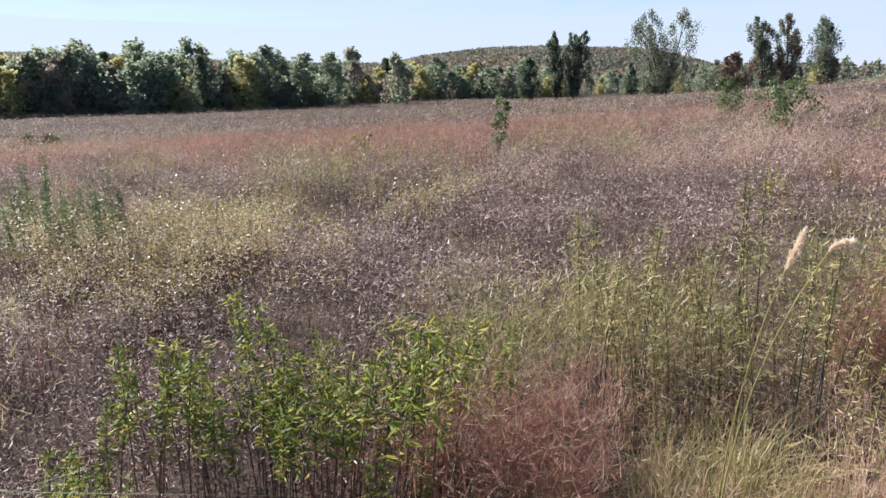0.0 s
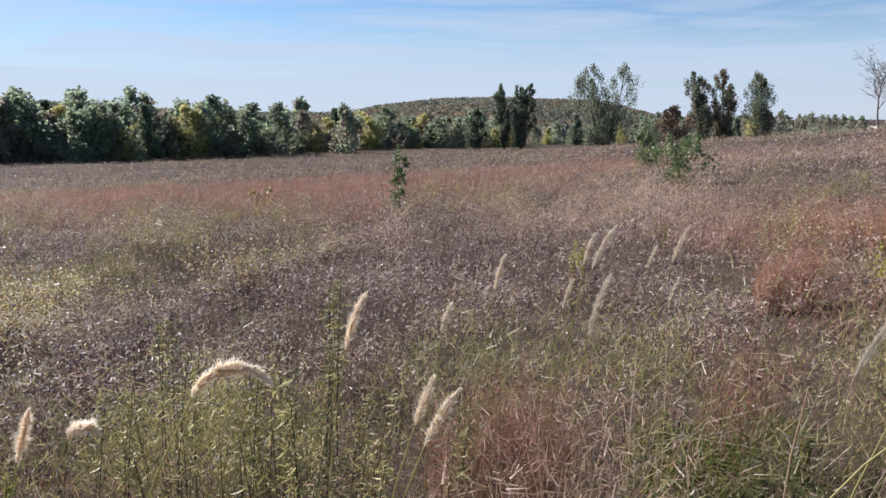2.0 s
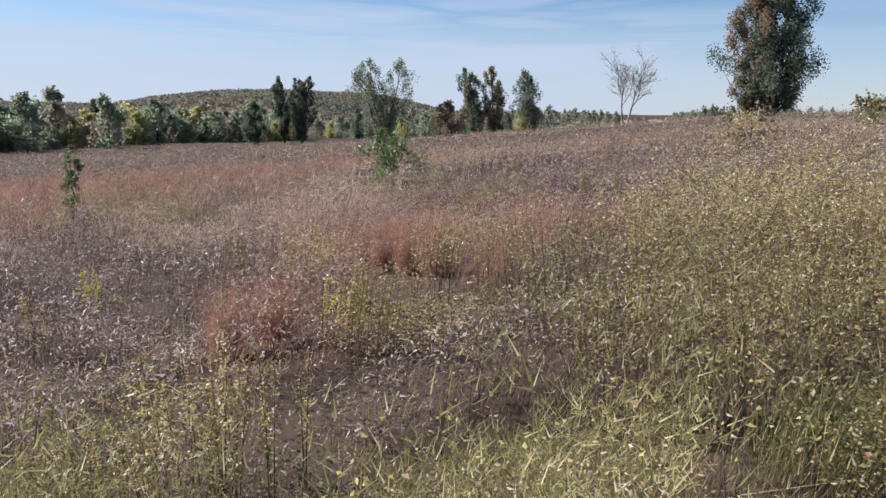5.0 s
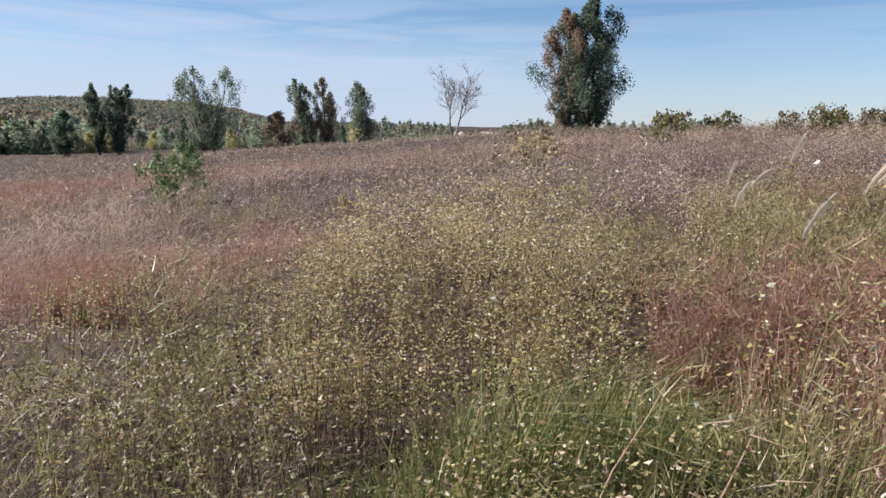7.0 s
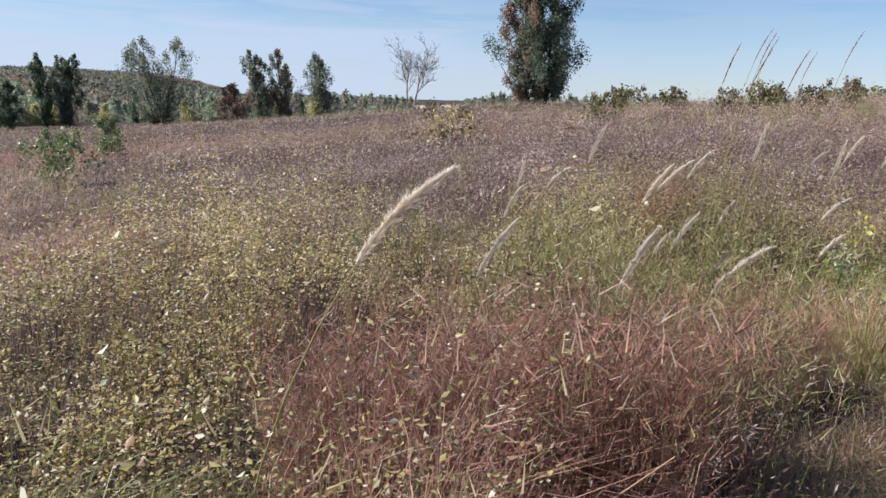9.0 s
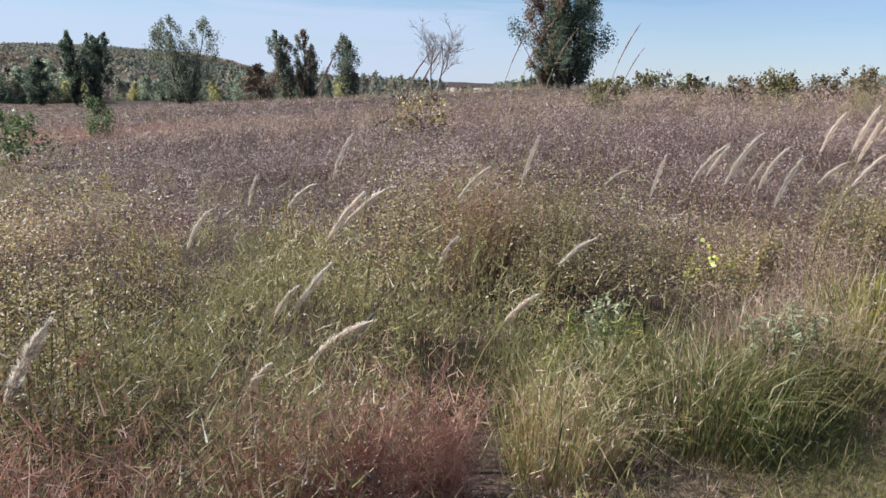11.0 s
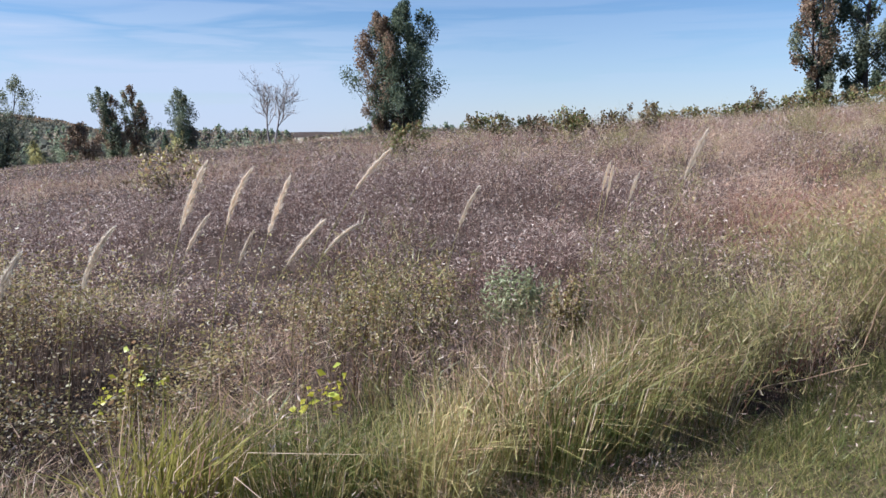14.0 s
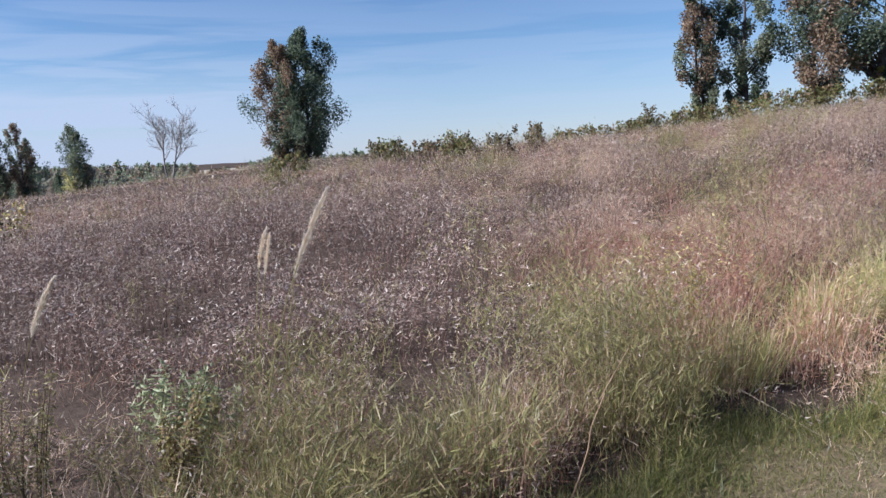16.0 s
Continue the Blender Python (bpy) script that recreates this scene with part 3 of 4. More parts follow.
def bare_tree(name, label, x, y, high, wide, seed):
    g = np.random.default_rng(seed)
    root = new(name)
    root.location = (x, y, float(land(x, y)) - 0.1)
    tagged(root, label, "tree")
    wood, twigs = Heap(), Heap()

    def grow(start, way, length, radius, level):
        pts, p, d = [start], np.array(start, float), np.array(way, float)
        for _ in range(4):
            d = d + g.normal(0, 0.10, 3) + [0, 0, 0.07]
            d /= np.linalg.norm(d)
            p = p + d * length / 4
            pts.append(p)
        tube(wood if level < 2 else twigs, pts, np.linspace(radius, radius * 0.4, 5), 0, 5 if level < 2 else 3)
        if level == 4:
            return
        for b in range((6, 6, 5, 4)[level]):
            k = 1 + int(g.integers(4)) if level else 2 + b % 3
            side = units(1, g)[0]
            nd = d * 0.8 + side * 0.75 + np.array([0, 0, 0.12])
            grow(pts[k], nd / np.linalg.norm(nd), length * g.uniform(0.45, 0.62), max(radius * 0.5, 0.022), level + 1)

    grow((0.3, 0, 0), (0.26, 0.02, 1), high * 0.56, 0.24, 0)
    grow((-0.3, 0.1, 0), (-0.34, 0.05, 1), high * 0.58, 0.24, 0)
    part("trunk", wood.mesh(name + "_wood", [PALE_BARK], True), root)
    tagged(part("twig", twigs.mesh(name + "_twig", [PALE_BARK]), root), kind="stuff")
    return root


# lone poplars and oaks across the field
broadleaf("poplar_tree", "slender twin-topped dark green poplar at the field edge", -46.5, 226, 20.5, 8.0, [POPLAR_GREEN, OAK_GREEN], 1, 0.06, 2, 9000, 0.36, 2.2, 90, belly=1.35, lump=0.62, group="field poplars")
broadleaf("poplar_tree", "slender dark green poplar with upswept limbs", -42.3, 226, 21, 10, [OAK_GREEN, POPLAR_GREEN], 2, 0.03, 3, 10000, 0.36, 2.2, 96, belly=1.35, lump=0.62, group="field poplars")
broadleaf("cedar_tree", "dense dark conical cedar at the field edge", -53.7, 219, 13, 8, [OAK_GREEN], 3, 0.01, 1, 5000, 0.4, 0.6, 34)
broadleaf("cottonwood_tree", "tall grey-green cottonwood with open spreading crown", -15, 200, 22.5, 16.5, [POPLAR_GREEN], 4, 0.10, 3, 15000, 0.30, 1.7, 105, lump=0.68, gap=0.1)
broadleaf("small_oak", "small round russet oak beside the poplars", 2.2, 199, 10.5, 10, [RUSSET], 5, 0.0, 2, 4600, 0.38, 0.7, 26)
broadleaf("poplar_tree", "upright poplar turning from green to russet", 9.9, 205, 19.5, 9.5, [POPLAR_GREEN, OAK_GREEN, RUSSET], 6, 0.0, 2, 11000, 0.30, 2.0, 84, belly=1.0, lump=0.75, group="field poplars")
broadleaf("poplar_tree", "upright russet poplar beside a green one", 15.0, 206, 19, 9, [RUSSET, POPLAR_GREEN], 7, 0.0, 2, 11000, 0.30, 2.0, 84, belly=1.0, lump=0.75, group="field poplars")
broadleaf("oak_tree", "dark green oak with uneven upright crown", 31.6, 276.5, 23, 14, [OAK_GREEN, POPLAR_GREEN], 8, 0.0, 2, 11000, 0.36, 1.8, 84, belly=1.0, lump=0.75)
bare_tree("bare_tree", "leafless grey tree with forked trunk and fine twigs", 40, 162, 15, 10, 4)
broadleaf("tall_oak", "tall oak with orange-brown autumn foliage", 55.2, 133.6, 23.0, 12.5, [RUSSET, RUSSET, OAK_GREEN], 10, 0.05, 1, 24000, 0.26, 1.5, 79, lump=0.8, belly=1.0)
broadleaf("tall_oak", "tall dense dark green oak beside a russet one", 58.4, 132, 24.5, 13.8, [OAK_GREEN], 11, 0.04, 1, 28000, 0.27, 1.5, 79, lump=0.85)

# saplings and bushes standing in the field
broadleaf("sapling", "thin green sapling with a leafy column", -5.6, 21.8, 2.25, 0.85, [BUSH_GREEN], 20, 0.02, 2, 800, 0.07, 1.2, 18, 0.02, limb=0.02)
broadleaf("bush", "green leafy bush on bare stems in the grass", 2.45, 26.0, 1.75, 2.2, [BUSH_GREEN], 21, 0.14, 4, 2000, 0.07, 1.2, 26, 0.02, limb=0.03, category="bush")
broadleaf("bush", "dense green bush in the grass", 1.3, 42.3, 2.0, 2.5, [BUSH_GREEN], 22, 0.05, 3, 1500, 0.09, 0.9, 24, 0.02, limb=0.03, category="bush")
broadleaf("bush", "straggling bush with dull yellow-brown leaves", 13.7, 25.6, 1.75, 2.3, [BUSH_DULL, YELLOW_LEAF], 23, 0.05, 4, 1500, 0.07, 1.0, 24, 0.02, limb=0.025, category="bush", gap=0.15)
broadleaf("bush", "compact olive-brown bush in the grass", 25, 39.1, 1.7, 2.5, [BUSH_DULL, BRAMBLE], 24, 0.02, 4, 1300, 0.1, 0.9, 24, 0.02, limb=0.03, category="bush")

broadleaf("bush", "small pale-leaved bush in the red grass", -10.2, 21.7, 1.0, 0.9, [YELLOW_LEAF], 25, 0.05, 3, 420, 0.06, 1.0, 16, 0.02, limb=0.015, category="bush", gap=0.2)
broadleaf("bush", "low dark green bush far out in the field", -50, 44.5, 1.3, 3.6, [BUSH_GREEN, BUSH_DULL], 26, 0.02, 4, 500, 0.16, 0.6, 20, 0.02, limb=0.03, category="bush")

# brush on the skyline
broadleaf("bush", "dark rounded bush on the skyline", 63, 109, 2.8, 8.0, [BUSH_DULL, BRAMBLE], 30, 0.05, 5, 700, 0.35, 0.7, 24, 0.05, limb=0.07, category="bush")
broadleaf("bush", "small dark round bush on the skyline", 81.4, 128, 3.0, 4.4, [BRAMBLE], 31, 0.05, 4, 500, 0.35, 0.7, 20, 0.05, limb=0.07, category="bush")
broadleaf("bush", "low brown twiggy bush at the crest", 33.4, 40.3, 1.45, 2.2, [BUSH_DULL, RUSSET], 32, 0.05, 5, 800, 0.11, 0.8, 24, 0.02, limb=0.03, category="bush")
broadleaf("bush", "dense dull green bush at the crest", 34.5, 38.2, 1.5, 3.3, [BUSH_DULL, BRAMBLE], 33, 0.05, 6, 1700, 0.12, 0.8, 34, 0.02, limb=0.03, category="bush")
broadleaf("bush", "pale-leaved bush at the crest", 35.8, 36.6, 1.5, 1.9, [BUSH_DULL], 34, 0.05, 4, 900, 0.11, 1.0, 20, 0.02, limb=0.03, category="bush")
broadleaf("bush", "upright yellow-green bush at the crest", 37.5, 35.9, 1.8, 1.8, [BUSH_DULL], 35, 0.05, 4, 900, 0.11, 1.3, 20, 0.02, limb=0.03, category="bush")
broadleaf("bush", "small green bush on the skyline", 37.9, 53.6, 1.9, 3.0, [BUSH_DULL, BRAMBLE], 36, 0.05, 4, 800, 0.15, 0.9, 20, 0.02, limb=0.03, category="bush")

# overgrown hedgerow with tall trees on the rise
HEDGE = ((77, 83.5, 1.3), (79, 80.4, 1.5), (81, 77.5, 1.7), (82.6, 75.2, 2.0), (84.4, 72.6, 2.3), (86.2, 70.2, 2.6), (88, 67.5, 2.7), (89.8, 65, 2.7),
         (91.8, 62.4, 2.8), (93.4, 60, 2.9), (95.2, 57.3, 2.7), (97, 54.5, 2.5), (99, 51.5, 2.5))
for i, (hx, hy, hh) in enumerate(HEDGE):
    broadleaf("bramble_thicket", "tangled bramble thicket in an overgrown hedgerow", hx, hy, hh + 0.7, 6.5, [BRAMBLE, BUSH_DULL, BRAMBLE], 40 + i, 0.0, 6, 900, 0.26, 0.35, 36, 0.1,
              "hedgerow brambles", "bush", 0.05)
broadleaf("bush", "pale whitish-leaved bush above the hedgerow", 83.2, 73.2, 4.2, 4.2, [BUSH_DULL], 60, 0.1, 4, 900, 0.2, 1.2, 22, 0.1, limb=0.05, category="bush", gap=0.2)
broadleaf("small_oak", "small orange autumn tree at the hedgerow", 100.5, 54.8, 4.6, 4.5, [RUSSET, GOLD], 61, 0.05, 3, 800, 0.3, 0.7, 22, 0.1)
broadleaf("hedgerow_tree", "slender fork-trunked tree turning brown", 89.3, 71.6, 19.5, 8.5, [RUSSET, OAK_GREEN, POPLAR_GREEN], 62, 0.09, 2, 15000, 0.24, 1.4, 50, lump=0.78, group="hedgerow trees")
broadleaf("hedgerow_tree", "tall dark green tree in the hedgerow", 92.6, 67.8, 21, 9, [OAK_GREEN, POPLAR_GREEN], 63, 0.07, 1, 16000, 0.25, 1.1, 50, lump=0.78, group="hedgerow trees")
broadleaf("hedgerow_tree", "tall broad tree, dark green and russet", 97.2, 61.8, 21, 12, [RUSSET, OAK_GREEN], 64, 0.12, 1, 18000, 0.26, 0.9, 56, lump=0.78, group="hedgerow trees")
broadleaf("hedgerow_tree", "broad dark green oak with thick trunk", 100.8, 56.2, 20, 12.5, [OAK_GREEN, RUSSET, OAK_GREEN], 65, 0.20, 1, 18000, 0.26, 0.8, 54, lump=0.78, group="hedgerow trees", limb=0.5)
broadleaf("hedgerow_tree", "broad dark green oak further along the hedgerow", 105, 49, 19, 12, [OAK_GREEN, RUSSET], 66, 0.15, 1, 5000, 0.34, 0.8, 46, lump=0.78, group="hedgerow trees")

# edge of the woods: single trees, most with haze put into their leaf tones
g = np.random.default_rng(77)
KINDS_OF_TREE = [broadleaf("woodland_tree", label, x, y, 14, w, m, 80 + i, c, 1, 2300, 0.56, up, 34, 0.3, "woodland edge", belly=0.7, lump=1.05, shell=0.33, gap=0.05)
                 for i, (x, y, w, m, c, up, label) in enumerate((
                     (-128, 148, 12.5, [HAZED_GREEN], 0.0, 0.9, "green woodland tree at the field edge"),
                     (-114, 163, 11.5, [HAZED_GOLD], 0.0, 1.0, "yellow-green autumn tree at the woodland edge"),
                     (-97, 178, 12, [HAZED_GREEN, POPLAR_GREEN], 0.0, 1.0, "dense dark tree at the woodland edge"),
                     (-142, 132, 12.5, [HAZED_BROWN], 0.0, 0.9, "russet autumn tree at the woodland edge"),
                     (-84, 193, 9.5, [HAZED_GREEN, HAZED_BROWN], 0.0, 1.4, "upright woodland tree with haze-lightened green and brown leaves"),
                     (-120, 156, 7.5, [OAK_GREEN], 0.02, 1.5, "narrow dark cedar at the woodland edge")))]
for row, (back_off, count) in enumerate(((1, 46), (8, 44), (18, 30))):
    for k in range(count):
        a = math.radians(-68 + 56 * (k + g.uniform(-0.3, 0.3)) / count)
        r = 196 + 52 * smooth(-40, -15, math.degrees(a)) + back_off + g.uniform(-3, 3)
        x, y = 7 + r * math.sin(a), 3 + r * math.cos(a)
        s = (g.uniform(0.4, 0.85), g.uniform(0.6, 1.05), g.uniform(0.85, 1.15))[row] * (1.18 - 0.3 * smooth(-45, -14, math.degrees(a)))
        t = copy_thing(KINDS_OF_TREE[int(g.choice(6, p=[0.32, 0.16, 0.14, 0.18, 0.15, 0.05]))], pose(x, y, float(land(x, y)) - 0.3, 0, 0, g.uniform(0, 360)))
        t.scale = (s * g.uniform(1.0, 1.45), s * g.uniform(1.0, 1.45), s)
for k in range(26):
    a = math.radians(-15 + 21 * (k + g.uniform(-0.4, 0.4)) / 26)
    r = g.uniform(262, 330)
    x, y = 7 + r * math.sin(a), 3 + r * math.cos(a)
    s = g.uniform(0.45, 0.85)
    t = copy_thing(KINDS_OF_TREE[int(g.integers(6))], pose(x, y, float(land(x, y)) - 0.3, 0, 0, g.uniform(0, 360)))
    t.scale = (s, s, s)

# distant copses beyond the crest, in the same haze-lightened leaf tones
copse = broadleaf("woodland_tree", "round tree in a distant copse", 60, 470, 14, 15, [HAZED_GREEN, HAZED_BROWN], 95, 0.0, 1, 700, 1.0, 0.6, 18, 0.3, "distant copses", belly=0.7, lump=1.4, shell=0.3)
for k in range(80):
    a = math.radians(-5 + 40 * (k + g.uniform(-0.5, 0.5)) / 80)
    if 11.5 < math.degrees(a) < 15.5:
        continue
    r = g.uniform(440, 560)
    x, y = 7 + r * math.sin(a), 3 + r * math.cos(a)
    top = 1.5 + r * math.tan(radians(g.uniform(-0.12, 0.3) + 0.2 * math.sin(math.degrees(a) * 1.1)))
    s = max(top - float(land(x, y)), 5) / 14
    t = copy_thing(copse, pose(x, y, float(land(x, y)) - 0.3, 0, 0, g.uniform(0, 360)))
    t.scale = (g.uniform(0.8, 1.3), g.uniform(0.8, 1.3), s)

# far wooded hills
woods = Heap()
g = np.random.default_rng(5)
far_a = np.radians(np.concatenate([g.uniform(-34, 3, 5000), g.uniform(-78, -34, 1700), g.uniform(3, 66, 1500)]))
far_r = np.sqrt(np.concatenate([g.uniform(340**2, 1190**2, 5000), g.uniform(700**2, 1190**2, 1700), g.uniform(450**2, 1190**2, 1500)]))
fx, fy = 7 + far_r * np.sin(far_a), 3 + far_r * np.cos(far_a)
keep = ~((np.degrees(far_a) > 11.2) & (np.degrees(far_a) < 15.8) & (far_r > 640))
fx, fy = fx[keep], fy[keep]
tone = value_noise(fx / 90, fy / 60) + g.normal(0, 0.16, len(fx))
for slot, (lo, hi) in enumerate(((-9, 0.45), (0.45, 0.62), (0.62, 0.82), (0.82, 9))):
    s = np.flatnonzero((tone > lo) & (tone <= hi))
    c = np.repeat(np.stack([fx[s], fy[s], land(fx[s], fy[s]) + 4.8], 1), 30, 0)
    v = units(len(c), g)
    v[:, 2] = np.abs(v[:, 2]) * 1.1 - 0.25
    leaves(woods, c + v * g.uniform(0.75, 1.05, (len(c), 1)) * [6.0, 6.0, 6.0], g.uniform(2.0, 3.8, len(c)), 0.9, slot, g, 0.55)
tagged(new("far_woods", woods.mesh("far_woods", [HILL_GREEN, HILL_GREEN, HILL_BROWN, RUSSET])), "mixed autumn woods covering the far hills", "woods", kind="stuff")


# ---- grasses and forbs that stand out one by one ----
def tussock(label, mat, high, spread, count, seed, wide=0.006, tangle=0, bend=0.16):
    """A bunch of blades; tangle adds that many curled leaves to a blade, all through the bunch."""
    g = np.random.default_rng(seed)
    root = tagged(new("grass_tussock"), label, "grass", "tussocks along the track")
    h = Heap()
    a, q = g.uniform(0, math.tau, count), g.random(count) ** 0.6
    base = np.stack([np.cos(a) * q * spread * 0.45, np.sin(a) * q * spread * 0.45, 0 * a - 0.03], 1)
    out = np.stack([np.cos(a), np.sin(a)], 1) * (q * spread * 0.7 / high)[:, None] + g.normal(0, bend, (count, 2)) + [0.16, -0.04]
    tall = high * g.uniform(0.35, 1.1, count)
    live = g.random(count) < 0.8
    wide = wide * g.uniform(0.6, 1.3, count)
    blades(h, base[live], tall[live], wide[live], out[live], 2, 0, g)
    if tangle:
        r = np.repeat(np.arange(count), tangle)
        f = g.uniform(0.15, 1.0, len(r))
        drift = 0.3 * np.clip(f / 0.6, 0, 1) + 0.7 * np.clip((f - 0.6) / 0.4, 0, 1)
        p = base[r] + np.concatenate([out[r] * (drift * tall[r])[:, None], (f * tall[r] * 0.95)[:, None]], 1)
        leaves(h, p + g.normal(0, 0.012, p.shape), high * 0.12 * g.uniform(0.4, 1.5, len(r)), 0.034, 0, g, 0.0, True, 0.9)
    tagged(part("foliage", h.mesh("tussock_foliage", [mat]), root), kind="stuff")
    dead = Heap()
    blades(dead, base[~live], tall[~live] * 1.05, wide[~live] * 0.7, out[~live] * 1.1, 2, 0, g)
    tagged(part("dead_foliage", dead.mesh("tussock_dead_foliage", [TAN]), root, "bleached dead blades"), kind="stuff")
    return root


def plume_grass(seed, head=0.27, stem=1.0, lean=30.0, curl=0.0, fat=0.034, bits=900):
    """A seed stalk of tall grass; its fluffy head leaves the stalk at lean degrees and nods over by curl degrees."""
    g = np.random.default_rng(seed)
    root = tagged(new("plume_grass"), "tall grass stalk with a fluffy cream seed plume", "grass", "seed plumes")
    wood, fluff = Heap(), Heap()
    f = np.linspace(0, 1, 9)
    tilt = np.radians(lean) * 0.75 * f**1.6
    run = np.concatenate([[0], np.cumsum(np.sin(tilt[1:]))]) / 8
    rise = np.concatenate([[0], np.cumsum(np.cos(tilt[1:]))]) / 8
    spine = np.stack([stem * run / rise[-1] - stem * run[-1] / rise[-1], 0.012 * np.sin(f * 3 + seed), stem * rise / rise[-1]], 1)
    tube(wood, spine, np.linspace(0.0030, 0.0016, 9), 0, 4)
    k = np.linspace(0, 1, 12)
    bend = np.radians(lean * 0.85 + (lean * 0.3 + curl) * k**1.4)
    step = head / 11
    pts = [spine[-1]]
    for b in bend[1:]:
        pts.append(pts[-1] + np.array([math.sin(b), 0.0, math.cos(b)]) * step)
    pts = np.array(pts)
    u = g.random(bits) ** 0.9
    idx = np.clip((u * 11).astype(int), 0, 10)
    p = pts[idx] + (pts[idx + 1] - pts[idx]) * (u * 11 - idx)[:, None]
    tufts = 0.78 + 0.30 * np.sin(u * 23 + seed) * np.sin(u * 9 + 2 * seed)
    r = fat * np.sin(np.pi * np.clip(u * 0.92 + 0.06, 0, 1)) ** 0.6 * tufts
    way = (pts[idx + 1] - pts[idx]) / step
    v = units(bits, g)
    v -= way * (v * way).sum(1, keepdims=True)
    v /= np.linalg.norm(v, axis=1, keepdims=True)
    q0 = p + v * (r * 0.1)[:, None]
    q1 = p + v * r[:, None] * g.uniform(0.35, 1.2, (bits, 1)) + way * g.uniform(0.0, min(0.03, head * 0.12), (bits, 1))
    w = np.cross(v, way) * min(0.0016, fat * 0.3)
    fluff.add(np.stack([q0 - w, q0 + w, q1], 1), np.arange(bits * 3).reshape(-1, 3))
    part("stalk", wood.mesh("plume_stalk", [OLIVE], True), root)
    part("plume", fluff.mesh("plume_head", [PLUME]), root, "fluffy cream seed head")
    return root


def leafy_forb(label, mat, high, stems, count, size, ratio, seed, spread=0.10, wood=None, lower=0.35, group=""):
    """A forb with several upright stems and leaves round them."""
    g = np.random.default_rng(seed)
    root = tagged(new("leafy_forb"), label, "plant", group)
    lh = Heap()
    for s in range(stems):
        wh = Heap()
        a = g.uniform(0, math.tau)
        off = np.array([math.cos(a), math.sin(a), 0]) * spread * g.random()
        top = high * g.uniform(0.75, 1.05)
        f = np.linspace(0, 1, 5)
        pts = off + np.stack([0.10 * top * f**2 + g.normal(0, 0.02) * f, g.normal(0, 0.06) * f * top, top * f], 1)
        tube(wh, pts, np.linspace(0.0042, 0.0016, 5), 0, 4)
        part("stem", wh.mesh("forb_stem", [wood or BROWN_STEM], True), root)
        u = lower + (1 - lower) * g.random(count // stems) ** 0.8
        idx = np.clip((u * 4).astype(int), 0, 3)
        p = pts[idx] + (pts[idx + 1] - pts[idx]) * (u * 4 - idx)[:, None]
        leaves(lh, p + g.normal(0, 0.012, p.shape), size * g.uniform(0.6, 1.3, len(p)) * (1.15 - 0.5 * u), ratio, 0, g, 0.3)
    tagged(part("foliage", lh.mesh("forb_foliage", [mat]), root), kind="stuff")
    return root


def stand(ob, x, y, turn=0.0, s=1.0, first=False):
    m = pose(x, y, float(land(x, y)), 0, 0, turn)
    if first:
        ob.matrix_basis = m
        t = ob
    else:
        t = copy_thing(ob, m)
    t.scale = (s, s, s)
    return t


g = np.random.default_rng(31)
# place, height and tilt of the foot of each seed head (past 90: a nodding one), and its length
NEAR_START = ((1.53, 1.72, 1.22, 178, 0.19), (1.79, 2.10, 1.02, 23, 0.11), (1.81, 2.10, 0.97, 28, 0.14), (1.11, 1.86, 1.07, 164, 0.11), (1.01, 1.82, 1.03, 21, 0.12), (1.49, 2.41, 1.09, 13, 0.16), (1.68, 3.30, 1.05, 12, 0.13), (1.97, 3.59, 1.08, 12, 0.12), (1.99, 3.70, 1.04, 25, 0.19), (2.30, 4.19, 0.96, 21, 0.16), (2.19, 4.36, 0.91, 24, 0.11), (1.53, 3.13, 0.94, 12, 0.11), (2.01, 3.46, 0.83, 13, 0.23), (1.91, 3.45, 0.94, 13, 0.11), (2.29, 3.55, 0.90, 12, 0.11), (2.87, 3.26, 0.72, 25, 0.24), (2.88, 2.35, 1.20, 45, 0.24), (2.70, 1.97, 1.11, 57, 0.22), (3.12, 2.75, 1.15, 45, 0.30))
MIDWAY = ((8.08, 4.62, 1.19, 41, 0.27), (8.72, 5.90, 0.80, 31, 0.27), (9.18, 5.60, 0.77, 31, 0.25), (10.14, 7.99, 1.02, 21, 0.27), (9.88, 8.10, 0.85, 40, 0.22), (9.38, 7.54, 0.75, 22, 0.23), (10.07, 7.09, 0.84, 37, 0.27), (10.14, 7.06, 0.91, 50, 0.27), (9.91, 6.49, 0.68, 39, 0.23), (9.83, 6.50, 0.65, 30, 0.16), (9.95, 6.05, 0.62, 51, 0.26), (9.76, 5.87, 0.61, 35, 0.12), (10.87, 7.91, 0.87, 38, 0.26), (11.13, 6.88, 0.68, 44, 0.22), (10.74, 6.41, 0.59, 48, 0.18), (12.11, 7.46, 0.97, 34, 0.27), (11.89, 6.78, 1.05, 27, 0.27))
FURTHER = ((10.60, 7.09, 0.67, 23, 0.17), (9.66, 8.10, 0.88, 13, 0.18), (10.14, 6.44, 0.55, 32, 0.15), (11.15, 7.58, 0.99, 18, 0.27), (11.66, 7.63, 0.94, 45, 0.15), (12.93, 7.24, 1.13, 23, 0.27), (13.16, 7.78, 1.08, 19, 0.27), (13.32, 7.65, 1.03, 25, 0.27), (12.57, 7.52, 0.91, 22, 0.27), (12.32, 7.01, 0.89, 18, 0.27), (12.09, 7.90, 0.82, 16, 0.27), (13.03, 8.85, 0.82, 33, 0.27), (13.78, 8.55, 0.77, 46, 0.27), (13.42, 7.78, 0.86, 44, 0.27), (13.86, 8.11, 1.17, 45, 0.27), (14.54, 8.31, 0.88, 24, 0.26), (13.32, 8.73, 0.76, 30, 0.20))
